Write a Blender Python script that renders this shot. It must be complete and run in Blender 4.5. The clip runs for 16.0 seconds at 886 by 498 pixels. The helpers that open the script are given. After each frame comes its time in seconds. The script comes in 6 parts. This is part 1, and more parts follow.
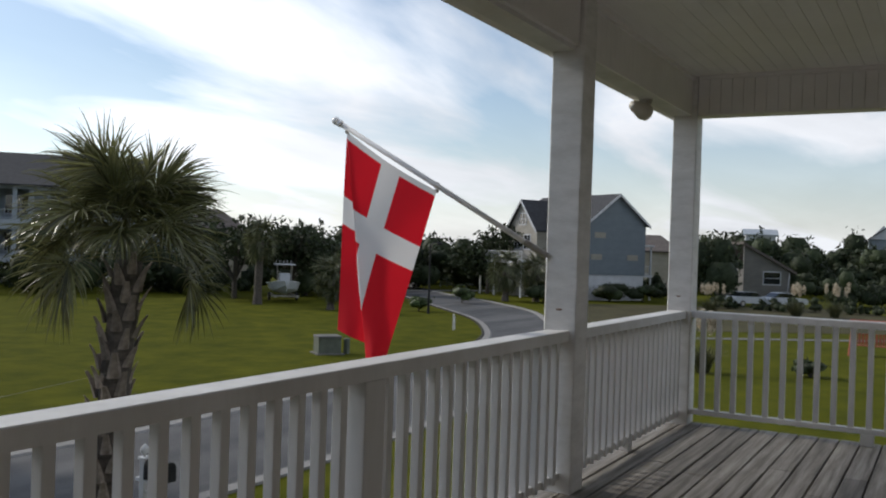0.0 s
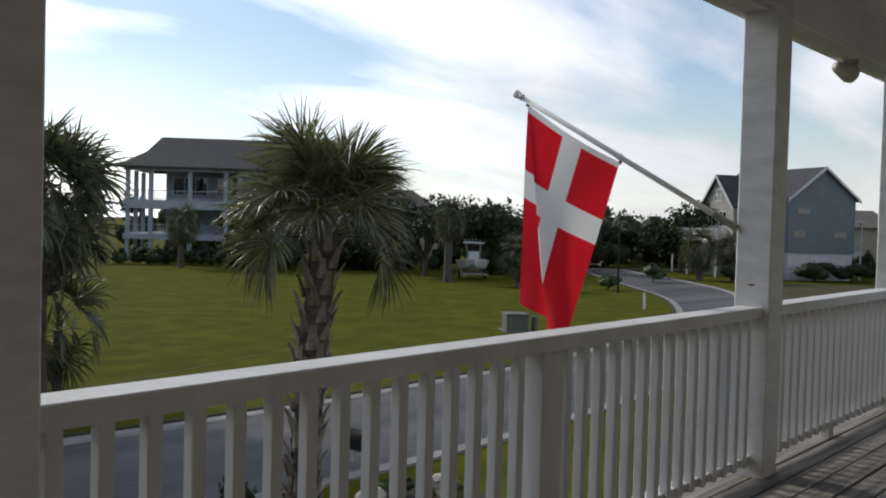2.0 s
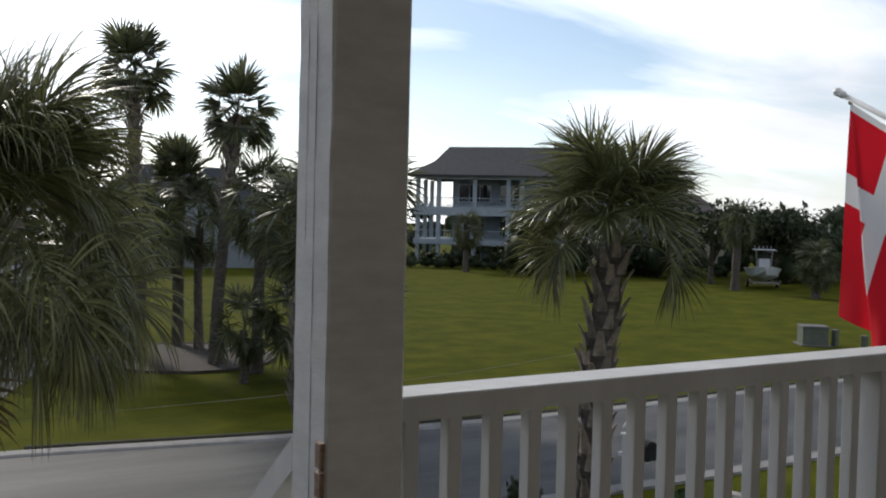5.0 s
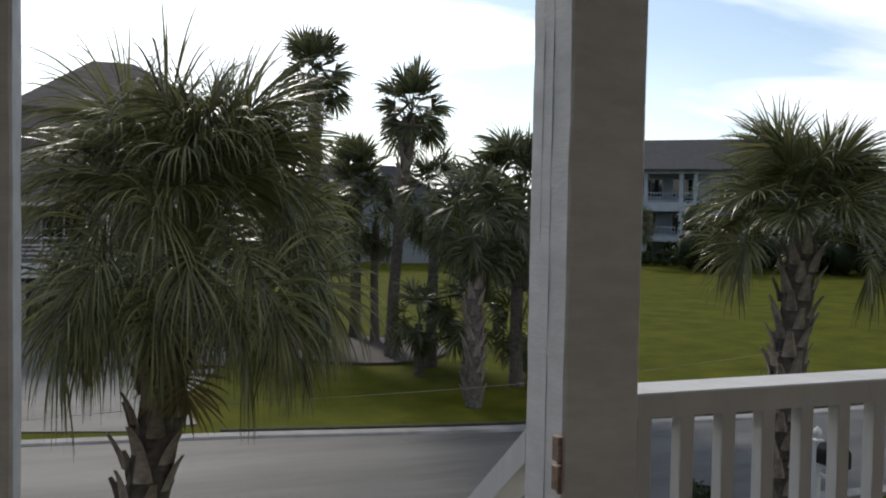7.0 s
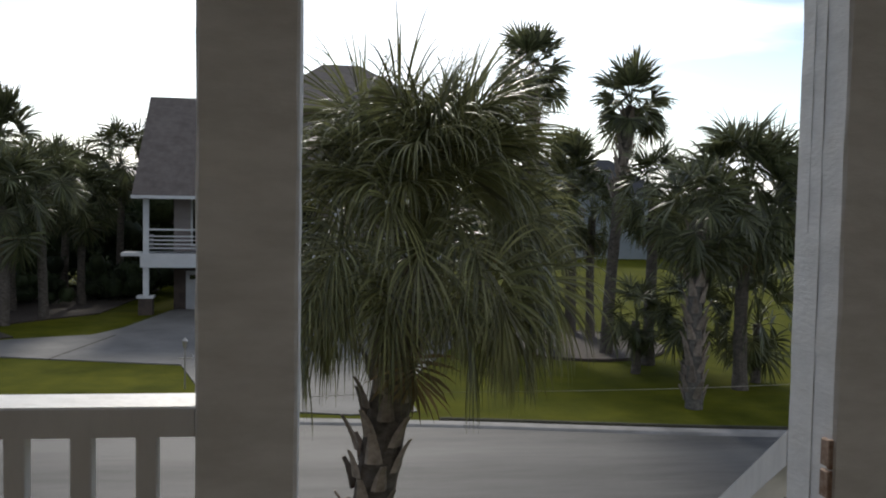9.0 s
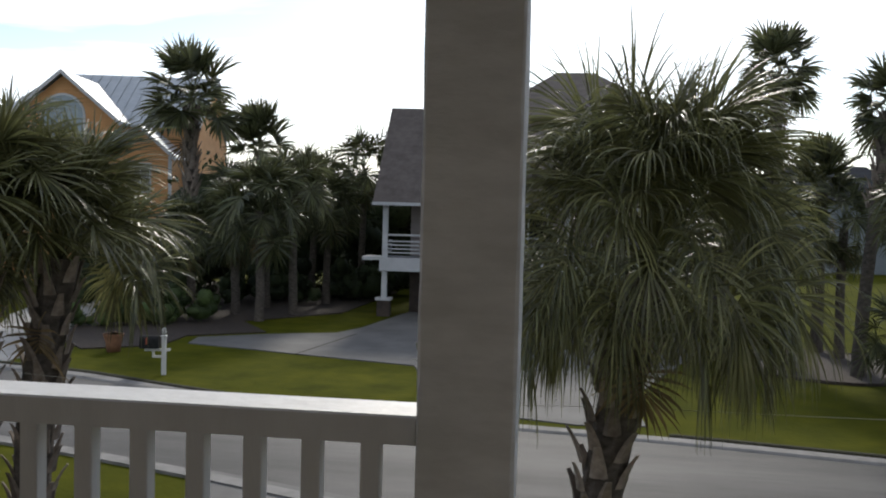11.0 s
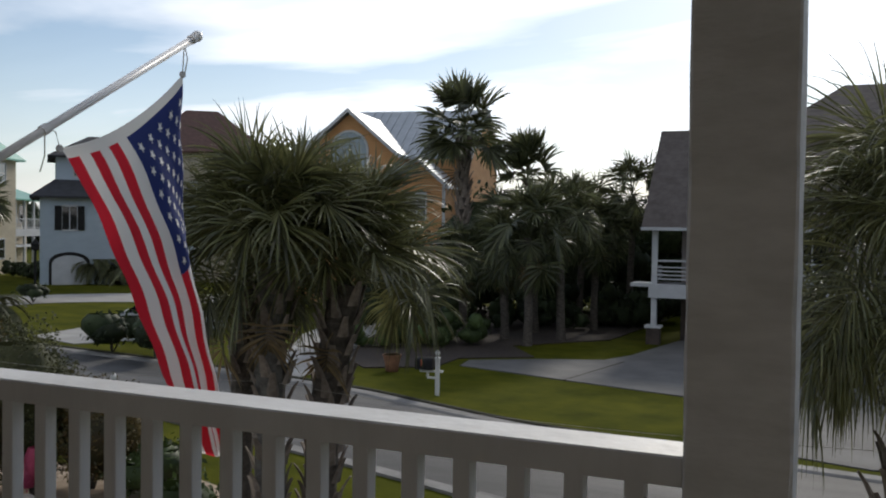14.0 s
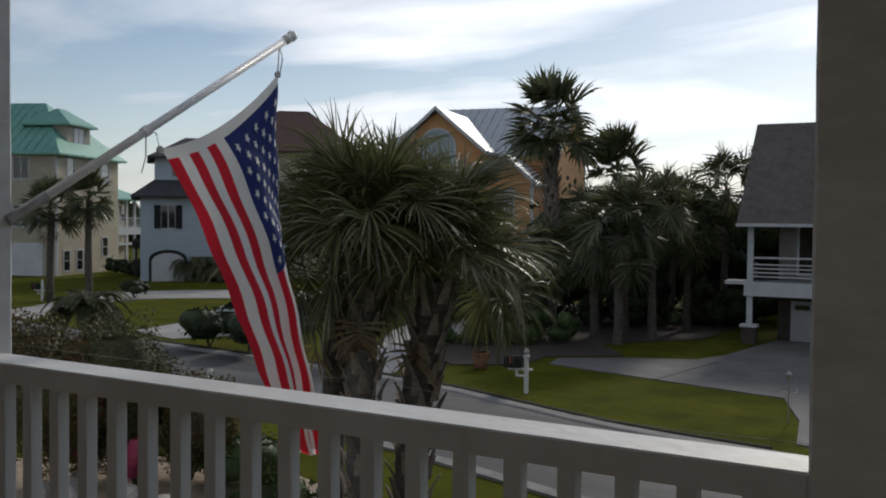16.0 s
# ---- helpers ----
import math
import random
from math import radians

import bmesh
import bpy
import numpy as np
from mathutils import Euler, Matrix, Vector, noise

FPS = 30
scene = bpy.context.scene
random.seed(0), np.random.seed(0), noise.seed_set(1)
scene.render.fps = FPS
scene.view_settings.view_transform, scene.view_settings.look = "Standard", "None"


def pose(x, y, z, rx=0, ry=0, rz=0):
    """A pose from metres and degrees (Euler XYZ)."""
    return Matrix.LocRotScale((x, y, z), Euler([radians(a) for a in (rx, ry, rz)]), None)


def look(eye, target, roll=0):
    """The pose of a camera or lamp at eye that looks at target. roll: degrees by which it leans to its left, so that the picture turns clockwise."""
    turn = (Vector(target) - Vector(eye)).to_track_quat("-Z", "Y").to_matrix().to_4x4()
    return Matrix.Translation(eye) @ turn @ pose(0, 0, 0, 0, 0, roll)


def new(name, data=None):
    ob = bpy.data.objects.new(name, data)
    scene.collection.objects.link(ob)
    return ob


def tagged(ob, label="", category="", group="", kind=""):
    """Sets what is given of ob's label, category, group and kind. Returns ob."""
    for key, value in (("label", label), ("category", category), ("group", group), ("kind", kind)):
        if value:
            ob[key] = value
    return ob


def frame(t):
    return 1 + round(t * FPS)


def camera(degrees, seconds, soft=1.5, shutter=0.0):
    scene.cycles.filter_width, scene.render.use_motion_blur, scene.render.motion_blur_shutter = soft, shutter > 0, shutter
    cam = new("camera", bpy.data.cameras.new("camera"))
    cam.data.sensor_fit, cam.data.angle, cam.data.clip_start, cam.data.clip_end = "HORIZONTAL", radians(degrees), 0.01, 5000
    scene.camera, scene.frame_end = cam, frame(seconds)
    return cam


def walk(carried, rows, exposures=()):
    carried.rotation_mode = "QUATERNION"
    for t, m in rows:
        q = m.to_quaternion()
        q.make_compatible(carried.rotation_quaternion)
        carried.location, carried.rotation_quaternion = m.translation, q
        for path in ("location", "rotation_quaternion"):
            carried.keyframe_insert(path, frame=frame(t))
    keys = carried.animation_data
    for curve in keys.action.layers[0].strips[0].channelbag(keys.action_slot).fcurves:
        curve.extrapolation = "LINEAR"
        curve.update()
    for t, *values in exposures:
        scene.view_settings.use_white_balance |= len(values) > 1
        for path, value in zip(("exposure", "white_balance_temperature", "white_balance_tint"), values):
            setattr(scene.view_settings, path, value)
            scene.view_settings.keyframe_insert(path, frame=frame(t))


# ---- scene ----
cam = camera(52.16, 16.0, soft=2.0)
PATH = [
    (0.0, pose(0.000, 0.107, 1.339, 89.96, -1.91, -60.59)),
    (0.5, pose(0.004, 0.087, 1.331, 89.75, -2.66, -57.84)),
    (1.0, pose(0.012, 0.063, 1.319, 89.50, -2.42, -54.23)),
    (1.5, pose(0.030, 0.075, 1.319, 89.26, -1.39, -51.32)),
    (2.0, pose(0.039, 0.084, 1.312, 88.25, -1.54, -48.70)),
    (2.5, pose(0.037, 0.083, 1.312, 88.14, -1.63, -46.46)),
    (3.0, pose(0.029, 0.083, 1.313, 88.13, -1.52, -42.97)),
    (3.5, pose(0.017, 0.086, 1.309, 87.54, -1.56, -40.22)),
    (4.0, pose(-0.021, 0.098, 1.315, 87.96, -1.28, -36.58)),
    (6.5, pose(-0.202, 0.177, 1.314, 87.51, -1.52, -24.31)),
    (7.0, pose(-0.248, 0.172, 1.316, 87.65, -1.08, -20.66)),
    (7.5, pose(-0.284, 0.185, 1.310, 87.56, -1.17, -16.48)),
    (8.0, pose(-0.311, 0.182, 1.303, 87.44, -1.63, -13.14)),
    (8.5, pose(-0.326, 0.181, 1.303, 87.65, -1.07, -9.14)),
    (9.0, pose(-0.339, 0.189, 1.302, 87.09, -1.03, -7.23)),
    (9.5, pose(-0.344, 0.195, 1.309, 87.58, -0.70, -3.27)),
    (10.0, pose(-0.326, 0.230, 1.308, 87.33, -1.45, 1.24)),
    (12.5, pose(-0.322, 0.207, 1.332, 87.99, -0.20, 15.30)),
    (13.0, pose(-0.324, 0.214, 1.330, 88.24, -0.68, 18.84)),
    (13.5, pose(-0.315, 0.222, 1.329, 88.29, -1.32, 20.83)),
    (14.0, pose(-0.313, 0.225, 1.331, 88.53, -0.83, 24.16)),
    (14.5, pose(-0.319, 0.231, 1.331, 88.48, -0.44, 26.24)),
    (15.0, pose(-0.321, 0.235, 1.330, 88.21, -0.39, 27.60)),
    (15.5, pose(-0.333, 0.250, 1.333, 87.89, -0.64, 29.96)),
    (16.0, pose(-0.368, 0.269, 1.336, 88.28, -0.57, 29.68)),
]
walk(cam, PATH, exposures=[(0.0, -0.08), (4.0, -0.08), (9.0, 0.0), (12.5, -0.1), (14.0, -0.34), (16.0, -0.66)])

# ---- light ----
SUN_AZ, SUN_EL = radians(-2), radians(30)
sun_dir = Vector((math.sin(SUN_AZ) * math.cos(SUN_EL), math.cos(SUN_AZ) * math.cos(SUN_EL), math.sin(SUN_EL)))
sun = new("sun", bpy.data.lights.new("sun", "SUN"))
sun.data.energy, sun.data.angle, sun.data.color = 2.7, radians(8), (1.0, 0.94, 0.84)
sun.matrix_world = look(sun_dir * 50, (0, 0, 0))

world = bpy.data.worlds.new("sky")
scene.world = world
world.use_nodes = True
wn, wl = world.node_tree.nodes, world.node_tree.links
wn.clear()


def wnode(kind, **values):
    nd = wn.new(kind)
    for key, value in values.items():
        nd.inputs[int(key[1:])].default_value = value
    return nd


def wmath(op, a, b=None):
    nd = wn.new("ShaderNodeMath")
    nd.operation = op
    for i, v in enumerate((a, b)):
        if v is None:
            continue
        if isinstance(v, (int, float)):
            nd.inputs[i].default_value = v
        else:
            wl.new(v, nd.inputs[i])
    return nd.outputs[0]


sky = wn.new("ShaderNodeTexSky")
sky.sky_type, sky.sun_disc, sky.sun_elevation, sky.sun_rotation = "NISHITA", False, SUN_EL, SUN_AZ
sky.air_density, sky.dust_density, sky.ozone_density = 1.0, 0.5, 2.0
tc = wn.new("ShaderNodeTexCoord")
sep = wn.new("ShaderNodeSeparateXYZ")
wl.new(tc.outputs["Generated"], sep.inputs[0])
zc = wmath("ADD", wmath("MAXIMUM", sep.outputs[2], 0.0), 0.16)
comb = wn.new("ShaderNodeCombineXYZ")
wl.new(wmath("DIVIDE", sep.outputs[0], zc), comb.inputs[0])
wl.new(wmath("DIVIDE", sep.outputs[1], zc), comb.inputs[1])
rot = wn.new("ShaderNodeMapping")
rot.inputs["Rotation"].default_value = (0, 0, radians(28))
rot.inputs["Scale"].default_value = (0.50, 1.0, 1)
rot.inputs["Location"].default_value = (1.3, 0.4, 0)
wl.new(comb.outputs[0], rot.inputs[0])
cloud = wn.new("ShaderNodeTexNoise")
cloud.inputs["Scale"].default_value, cloud.inputs["Detail"].default_value = 0.95, 7
cloud.inputs["Roughness"].default_value, cloud.inputs["Distortion"].default_value = 0.5, 0.5
wl.new(rot.outputs[0], cloud.inputs["Vector"])
mask = wn.new("ShaderNodeValToRGB")
mask.color_ramp.elements[0].position, mask.color_ramp.elements[1].position = 0.455, 0.60
wl.new(cloud.outputs["Fac"], mask.inputs[0])
# thin cloud is brightest round the veiled sun
dot = wn.new("ShaderNodeVectorMath")
dot.operation = "DOT_PRODUCT"
wl.new(tc.outputs["Generated"], dot.inputs[0])
dot.inputs[1].default_value = sun_dir
glow = wmath("MULTIPLY", wmath("POWER", wmath("MAXIMUM", dot.outputs["Value"], 0.0), 3.0), 13.0)
# thicker and thinner parts of the veil
thick = wn.new("ShaderNodeTexNoise")
thick.inputs["Scale"].default_value, thick.inputs["Detail"].default_value = 1.3, 6
thick.inputs["Roughness"].default_value, thick.inputs["Distortion"].default_value = 0.55, 0.4
wl.new(rot.outputs[0], thick.inputs["Vector"])
depth = wn.new("ShaderNodeMapRange")
for slot, value in zip((1, 2, 3, 4), (0.36, 0.62, 0.90, 1.14)):
    depth.inputs[slot].default_value = value
wl.new(thick.outputs["Fac"], depth.inputs[0])
lum = wmath("MULTIPLY", wmath("ADD", glow, 8.3), depth.outputs[0])
cl = wn.new("ShaderNodeCombineColor")
wl.new(lum, cl.inputs[0])
wl.new(wmath("MULTIPLY", lum, 1.03), cl.inputs[1])
wl.new(wmath("MULTIPLY", lum, 1.095), cl.inputs[2])
# a thin veil over the blue as well
haze = wmath("MULTIPLY", wmath("POWER", wmath("SUBTRACT", 1.0, wmath("MAXIMUM", sep.outputs[2], 0.0)), 11.0), 0.88)
veil = wmath("MAXIMUM", wmath("ADD", wmath("MULTIPLY", mask.outputs[0], 0.88), 0.08), haze)
mix = wn.new("ShaderNodeMix")
mix.data_type = "RGBA"
wl.new(veil, mix.inputs[0])
clear = wn.new("ShaderNodeVectorMath")
clear.operation = "SCALE"
clear.inputs["Scale"].default_value = 1.25
wl.new(sky.outputs[0], clear.inputs[0])
wl.new(clear.outputs[0], mix.inputs[6])
wl.new(cl.outputs[0], mix.inputs[7])
bg = wn.new("ShaderNodeBackground")
bg.inputs[1].default_value = 0.10
wl.new(mix.outputs[2], bg.inputs[0])
wout = wn.new("ShaderNodeOutputWorld")
wl.new(bg.outputs[0], wout.inputs[0])

# ---- materials ----


def mat(name, c1, c2=None, rough=0.7, scale=6.0, bump=0.0, bump_scale=40.0, metal=0.0, stretch=(1, 1, 1), spec=0.5, detail=6, island=0.0, obj_random=0.0, ramp=(0.35, 0.65)):
    m = bpy.data.materials.new(name)
    m.use_nodes = True
    nt, b = m.node_tree, m.node_tree.nodes["Principled BSDF"]
    b.inputs["Roughness"].default_value, b.inputs["Metallic"].default_value = rough, metal
    b.inputs["Specular IOR Level"].default_value = spec
    c2 = c2 or tuple(v * 0.8 for v in c1)
    co = nt.nodes.new("ShaderNodeTexCoord")
    mp = nt.nodes.new("ShaderNodeMapping")
    mp.inputs["Scale"].default_value = stretch
    nt.links.new(co.outputs["Object"], mp.inputs[0])
    n1 = nt.nodes.new("ShaderNodeTexNoise")
    n1.inputs["Scale"].default_value, n1.inputs["Detail"].default_value = scale, detail
    n1.inputs["Roughness"].default_value = 0.65
    nt.links.new(mp.outputs[0], n1.inputs["Vector"])
    rp = nt.nodes.new("ShaderNodeValToRGB")
    rp.color_ramp.elements[0].position, rp.color_ramp.elements[1].position = ramp
    rp.color_ramp.elements[0].color, rp.color_ramp.elements[1].color = (*c2, 1), (*c1, 1)
    nt.links.new(n1.outputs["Fac"], rp.inputs[0])
    out = rp.outputs[0]
    if island or obj_random:
        src = nt.nodes.new("ShaderNodeNewGeometry").outputs["Random Per Island"] if island else nt.nodes.new("ShaderNodeObjectInfo").outputs["Random"]
        amount = island or obj_random
        hsv = nt.nodes.new("ShaderNodeHueSaturation")
        mr = nt.nodes.new("ShaderNodeMapRange")
        mr.inputs[3].default_value, mr.inputs[4].default_value = 1 - amount, 1 + amount
        nt.links.new(src, mr.inputs[0])
        nt.links.new(mr.outputs[0], hsv.inputs["Value"])
        nt.links.new(out, hsv.inputs["Color"])
        out = hsv.outputs[0]
    nt.links.new(out, b.inputs["Base Color"])
    if bump:
        n2 = nt.nodes.new("ShaderNodeTexNoise")
        n2.inputs["Scale"].default_value, n2.inputs["Detail"].default_value = bump_scale, 5
        nt.links.new(mp.outputs[0], n2.inputs["Vector"])
        bp = nt.nodes.new("ShaderNodeBump")
        bp.inputs["Strength"].default_value, bp.inputs["Distance"].default_value = bump, 0.02
        nt.links.new(n2.outputs["Fac"], bp.inputs["Height"])
        nt.links.new(bp.outputs[0], b.inputs["Normal"])
    return m


def leaf_mat(name, c1, c2, island=0.35, rough=0.45, trans=0.25, spec=0.4, obj_random=0.0):
    m = mat(name, c1, c2, rough=rough, scale=3.0, island=island, spec=spec)
    nt, b = m.node_tree, m.node_tree.nodes["Principled BSDF"]
    tr = nt.nodes.new("ShaderNodeBsdfTranslucent")
    src = b.inputs["Base Color"].links[0].from_socket
    nt.links.new(src, tr.inputs["Color"])
    mx = nt.nodes.new("ShaderNodeMixShader")
    mx.inputs[0].default_value = trans
    nt.links.new(b.outputs[0], mx.inputs[1])
    nt.links.new(tr.outputs[0], mx.inputs[2])
    nt.links.new(mx.outputs[0], nt.nodes["Material Output"].inputs[0])
    return m


def siding(name, c1, c2, pitch=0.15):
    """Lapped boards: a saw-tooth relief in height, over a stained colour."""
    m = mat(name, c1, c2, rough=0.75, scale=0.7, stretch=(1, 1, 2.5))
    nt, b = m.node_tree, m.node_tree.nodes["Principled BSDF"]
    co = nt.nodes.new("ShaderNodeTexCoord")
    wv = nt.nodes.new("ShaderNodeTexWave")
    wv.wave_type, wv.bands_direction, wv.wave_profile = "BANDS", "Z", "SAW"
    wv.inputs["Scale"].default_value = 0.314 / pitch
    nt.links.new(co.outputs["Object"], wv.inputs["Vector"])
    bp = nt.nodes.new("ShaderNodeBump")
    bp.inputs["Strength"].default_value, bp.inputs["Distance"].default_value = 1.0, 0.03
    nt.links.new(wv.outputs["Fac"], bp.inputs["Height"])
    nt.links.new(bp.outputs[0], b.inputs["Normal"])
    return m


M_WHITE = mat("white_paint", (0.66, 0.655, 0.645), (0.54, 0.53, 0.515), rough=0.55, scale=3.0, bump=0.25, bump_scale=18, stretch=(1, 1, 0.25))
M_POST = mat("rough_sawn_white_paint", (0.71, 0.70, 0.685), (0.58, 0.57, 0.55), rough=0.7, scale=5.0, bump=0.12, bump_scale=45, stretch=(1, 1, 3.0))
M_CEIL = mat("ceiling_vinyl", (0.77, 0.75, 0.75), (0.70, 0.68, 0.68), rough=0.5, scale=1.2)
M_SOFFIT = mat("beam_cladding", (0.77, 0.75, 0.74), (0.68, 0.66, 0.65), rough=0.55, scale=1.5)
M_DECK = mat("weathered_deck_wood", (0.33, 0.31, 0.285), (0.12, 0.108, 0.097), rough=0.85, scale=3.0, bump=0.5, bump_scale=25, stretch=(0.35, 7, 7), obj_random=0.22)
M_METAL = mat("galvanised_metal", (0.45, 0.44, 0.42), (0.30, 0.27, 0.24), rough=0.45, metal=0.8, scale=20)
M_CRACK = mat("crack_shadow", (0.40, 0.38, 0.35), (0.26, 0.24, 0.22), rough=0.9, scale=20)
M_RUST = mat("rusty_hinge", (0.36, 0.27, 0.21), (0.20, 0.11, 0.07), rough=0.8, metal=0.3, scale=60)
M_POLE = mat("white_plastic_pole", (0.82, 0.82, 0.82), (0.74, 0.74, 0.75), rough=0.35, scale=5)
M_BLACK = mat("black_metal", (0.015, 0.015, 0.016), (0.03, 0.03, 0.03), rough=0.7, scale=8, spec=0.12)
M_GRASS = mat("lawn_grass", (0.096, 0.098, 0.009), (0.040, 0.048, 0.005), rough=1.0, scale=0.6, bump=1.0, bump_scale=9, detail=12, spec=0.03, ramp=(0.3, 0.7))
M_DRY = mat("dry_grass", (0.075, 0.068, 0.030), (0.042, 0.038, 0.020), rough=0.95, scale=0.5, bump=1.0, bump_scale=8, detail=10, spec=0.15)
# long lighter and darker streaks along the street
M_ROAD = mat("asphalt", (0.094, 0.091, 0.089), (0.033, 0.033, 0.034), rough=0.75, scale=0.55, bump=0.35, bump_scale=60, detail=10, stretch=(0.16, 0.9, 1), spec=0.4, ramp=(0.40, 0.62))
# two copies of one concrete: this one has tree shade in its colour
M_CONC_SHADED = mat("concrete", (0.145, 0.141, 0.135), (0.095, 0.092, 0.088), rough=0.85, scale=0.8, bump=0.25, bump_scale=30, detail=9)
M_CONC_LIT = mat("lit_concrete", (0.36, 0.35, 0.33), (0.26, 0.25, 0.235), rough=0.85, scale=0.8, bump=0.25, bump_scale=30, detail=9)
M_KERB = mat("kerb_concrete", (0.25, 0.24, 0.23), (0.15, 0.145, 0.135), rough=0.85, scale=1.5, bump=0.3, bump_scale=25, detail=8)
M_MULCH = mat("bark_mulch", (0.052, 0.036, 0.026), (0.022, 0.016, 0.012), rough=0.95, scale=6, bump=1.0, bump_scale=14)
# soil of the turf edge, darkened for the shade under the overhanging grass
M_SOIL_SHADE = mat("turf_edge_soil_shade", (0.035, 0.034, 0.014), (0.018, 0.015, 0.008), rough=0.95, scale=5, bump=1.0, bump_scale=18)
M_SAND = mat("sandy_bed", (0.42, 0.33, 0.24), (0.26, 0.19, 0.13), rough=0.95, scale=3, bump=0.6, bump_scale=20)
M_STONE = mat("pale_stone", (0.55, 0.50, 0.45), (0.36, 0.32, 0.28), rough=0.85, scale=5, bump=0.5, bump_scale=20, obj_random=0.2)
M_BOOT = mat("palm_boot", (0.27, 0.225, 0.19), (0.13, 0.10, 0.08), rough=0.85, scale=8, bump=0.4, bump_scale=30, obj_random=0.3)
M_TRUNK = mat("palm_trunk", (0.125, 0.105, 0.088), (0.045, 0.037, 0.030), rough=0.95, scale=7, bump=1.0, bump_scale=22, stretch=(1, 1, 1.6))
M_PALE_TRUNK = mat("grey_palm_trunk", (0.15, 0.138, 0.122), (0.07, 0.063, 0.056), rough=0.95, scale=7, bump=1.0, bump_scale=22, stretch=(1, 1, 1.6))
M_BARK = mat("bark", (0.10, 0.085, 0.07), (0.04, 0.033, 0.028), rough=0.95, scale=6, bump=0.8, bump_scale=20)
M_FROND = leaf_mat("palm_frond", (0.178, 0.178, 0.074), (0.076, 0.083, 0.031), island=0.65, rough=0.40, trans=0.26, spec=0.55)
M_FROND2 = leaf_mat("dull_palm_frond", (0.120, 0.128, 0.062), (0.066, 0.076, 0.034), island=0.55, rough=0.38, trans=0.32, spec=0.45)
M_DEAD = leaf_mat("dry_palm_frond", (0.26, 0.19, 0.10), (0.15, 0.105, 0.055), island=0.3, rough=0.7, trans=0.2)
M_LEAF = leaf_mat("dark_foliage", (0.042, 0.055, 0.026), (0.020, 0.030, 0.012), island=0.5, rough=0.6, trans=0.18, spec=0.2)
M_LEAF2 = leaf_mat("green_foliage", (0.065, 0.095, 0.030), (0.035, 0.055, 0.016), island=0.5, rough=0.55, trans=0.2, spec=0.25)
M_LEAF3 = leaf_mat("olive_foliage", (0.095, 0.098, 0.045), (0.05, 0.055, 0.026), island=0.5, rough=0.6, trans=0.2, spec=0.2)
M_AUTUMN = leaf_mat("reddish_foliage", (0.14, 0.085, 0.03), (0.065, 0.070, 0.022), island=0.6, rough=0.55, trans=0.25)
M_PINK = leaf_mat("pink_blossom", (0.50, 0.09, 0.16), (0.32, 0.04, 0.10), island=0.4, rough=0.6, trans=0.3)
M_PLUME = leaf_mat("cream_plume", (0.62, 0.55, 0.43), (0.45, 0.38, 0.28), island=0.25, rough=0.9, trans=0.3)
M_GLASS = mat("dark_window_glass", (0.018, 0.022, 0.026), (0.012, 0.014, 0.017), rough=0.04, scale=1, spec=0.8)
# reflected sky is put into this glass as a bright bluish base colour
M_SKYGLASS = mat("sky_reflection_glass", (0.24, 0.29, 0.33), (0.19, 0.23, 0.27), rough=0.05, scale=1, spec=0.8)
M_TRIM = mat("house_trim", (0.54, 0.55, 0.57), (0.45, 0.46, 0.48), rough=0.6, scale=1)
# white trim of the backlit porch house, its blue shade put into the colour
M_TRIM_SHADE = mat("shaded_white_trim", (0.36, 0.40, 0.45), (0.29, 0.33, 0.37), rough=0.6, scale=1)
M_W_BLUEGREY = siding("blue_grey_siding", (0.200, 0.235, 0.270), (0.170, 0.200, 0.235))
M_W_PALE = siding("pale_grey_siding", (0.25, 0.28, 0.31), (0.20, 0.23, 0.25))
M_W_TAN = siding("tan_shingle", (0.40, 0.37, 0.32), (0.32, 0.30, 0.26))
M_W_ORANGE = siding("orange_siding", (0.66, 0.35, 0.155), (0.57, 0.29, 0.12), pitch=0.2)
M_W_CREAM = siding("cream_siding", (0.62, 0.54, 0.41), (0.53, 0.46, 0.35))
# beige of the far houses, also cream siding with shade in its colour
M_W_BEIGE_SHADE = siding("beige_and_shaded_cream_siding", (0.48, 0.43, 0.35), (0.40, 0.36, 0.29))
# assumed colour of unseen walls, chosen for the light they bounce into the porch
M_W_HOME = siding("taupe_siding", (0.44, 0.41, 0.37), (0.38, 0.35, 0.31))
M_W_LIGHTBLUE = siding("light_blue_siding", (0.50, 0.58, 0.66), (0.44, 0.52, 0.60))
M_W_GREY = siding("weathered_grey_siding", (0.20, 0.19, 0.18), (0.15, 0.145, 0.14))
M_W_MAUVE = siding("mauve_siding", (0.30, 0.26, 0.255), (0.25, 0.215, 0.21))
M_R_DARK = mat("dark_shingle_roof", (0.046, 0.047, 0.053), (0.028, 0.029, 0.033), rough=0.9, scale=2.5, bump=0.4, bump_scale=12)
M_R_BROWN = mat("brown_shingle_roof", (0.125, 0.105, 0.095), (0.080, 0.066, 0.060), rough=0.9, scale=2.5, bump=0.4, bump_scale=12)
M_R_RED = mat("reddish_tile_roof", (0.12, 0.062, 0.05), (0.075, 0.038, 0.032), rough=0.85, scale=2.5, bump=0.5, bump_scale=10)
M_R_METAL = mat("pale_metal_roof", (0.42, 0.45, 0.48), (0.35, 0.38, 0.41), rough=0.42, scale=1.5, metal=0.25)
M_R_GREEN = mat("green_metal_roof", (0.16, 0.37, 0.29), (0.12, 0.30, 0.24), rough=0.42, scale=1.5, metal=0.1)
M_DOOR_G = mat("garage_door_paint", (0.42, 0.42, 0.43), (0.35, 0.35, 0.36), rough=0.6, scale=1)
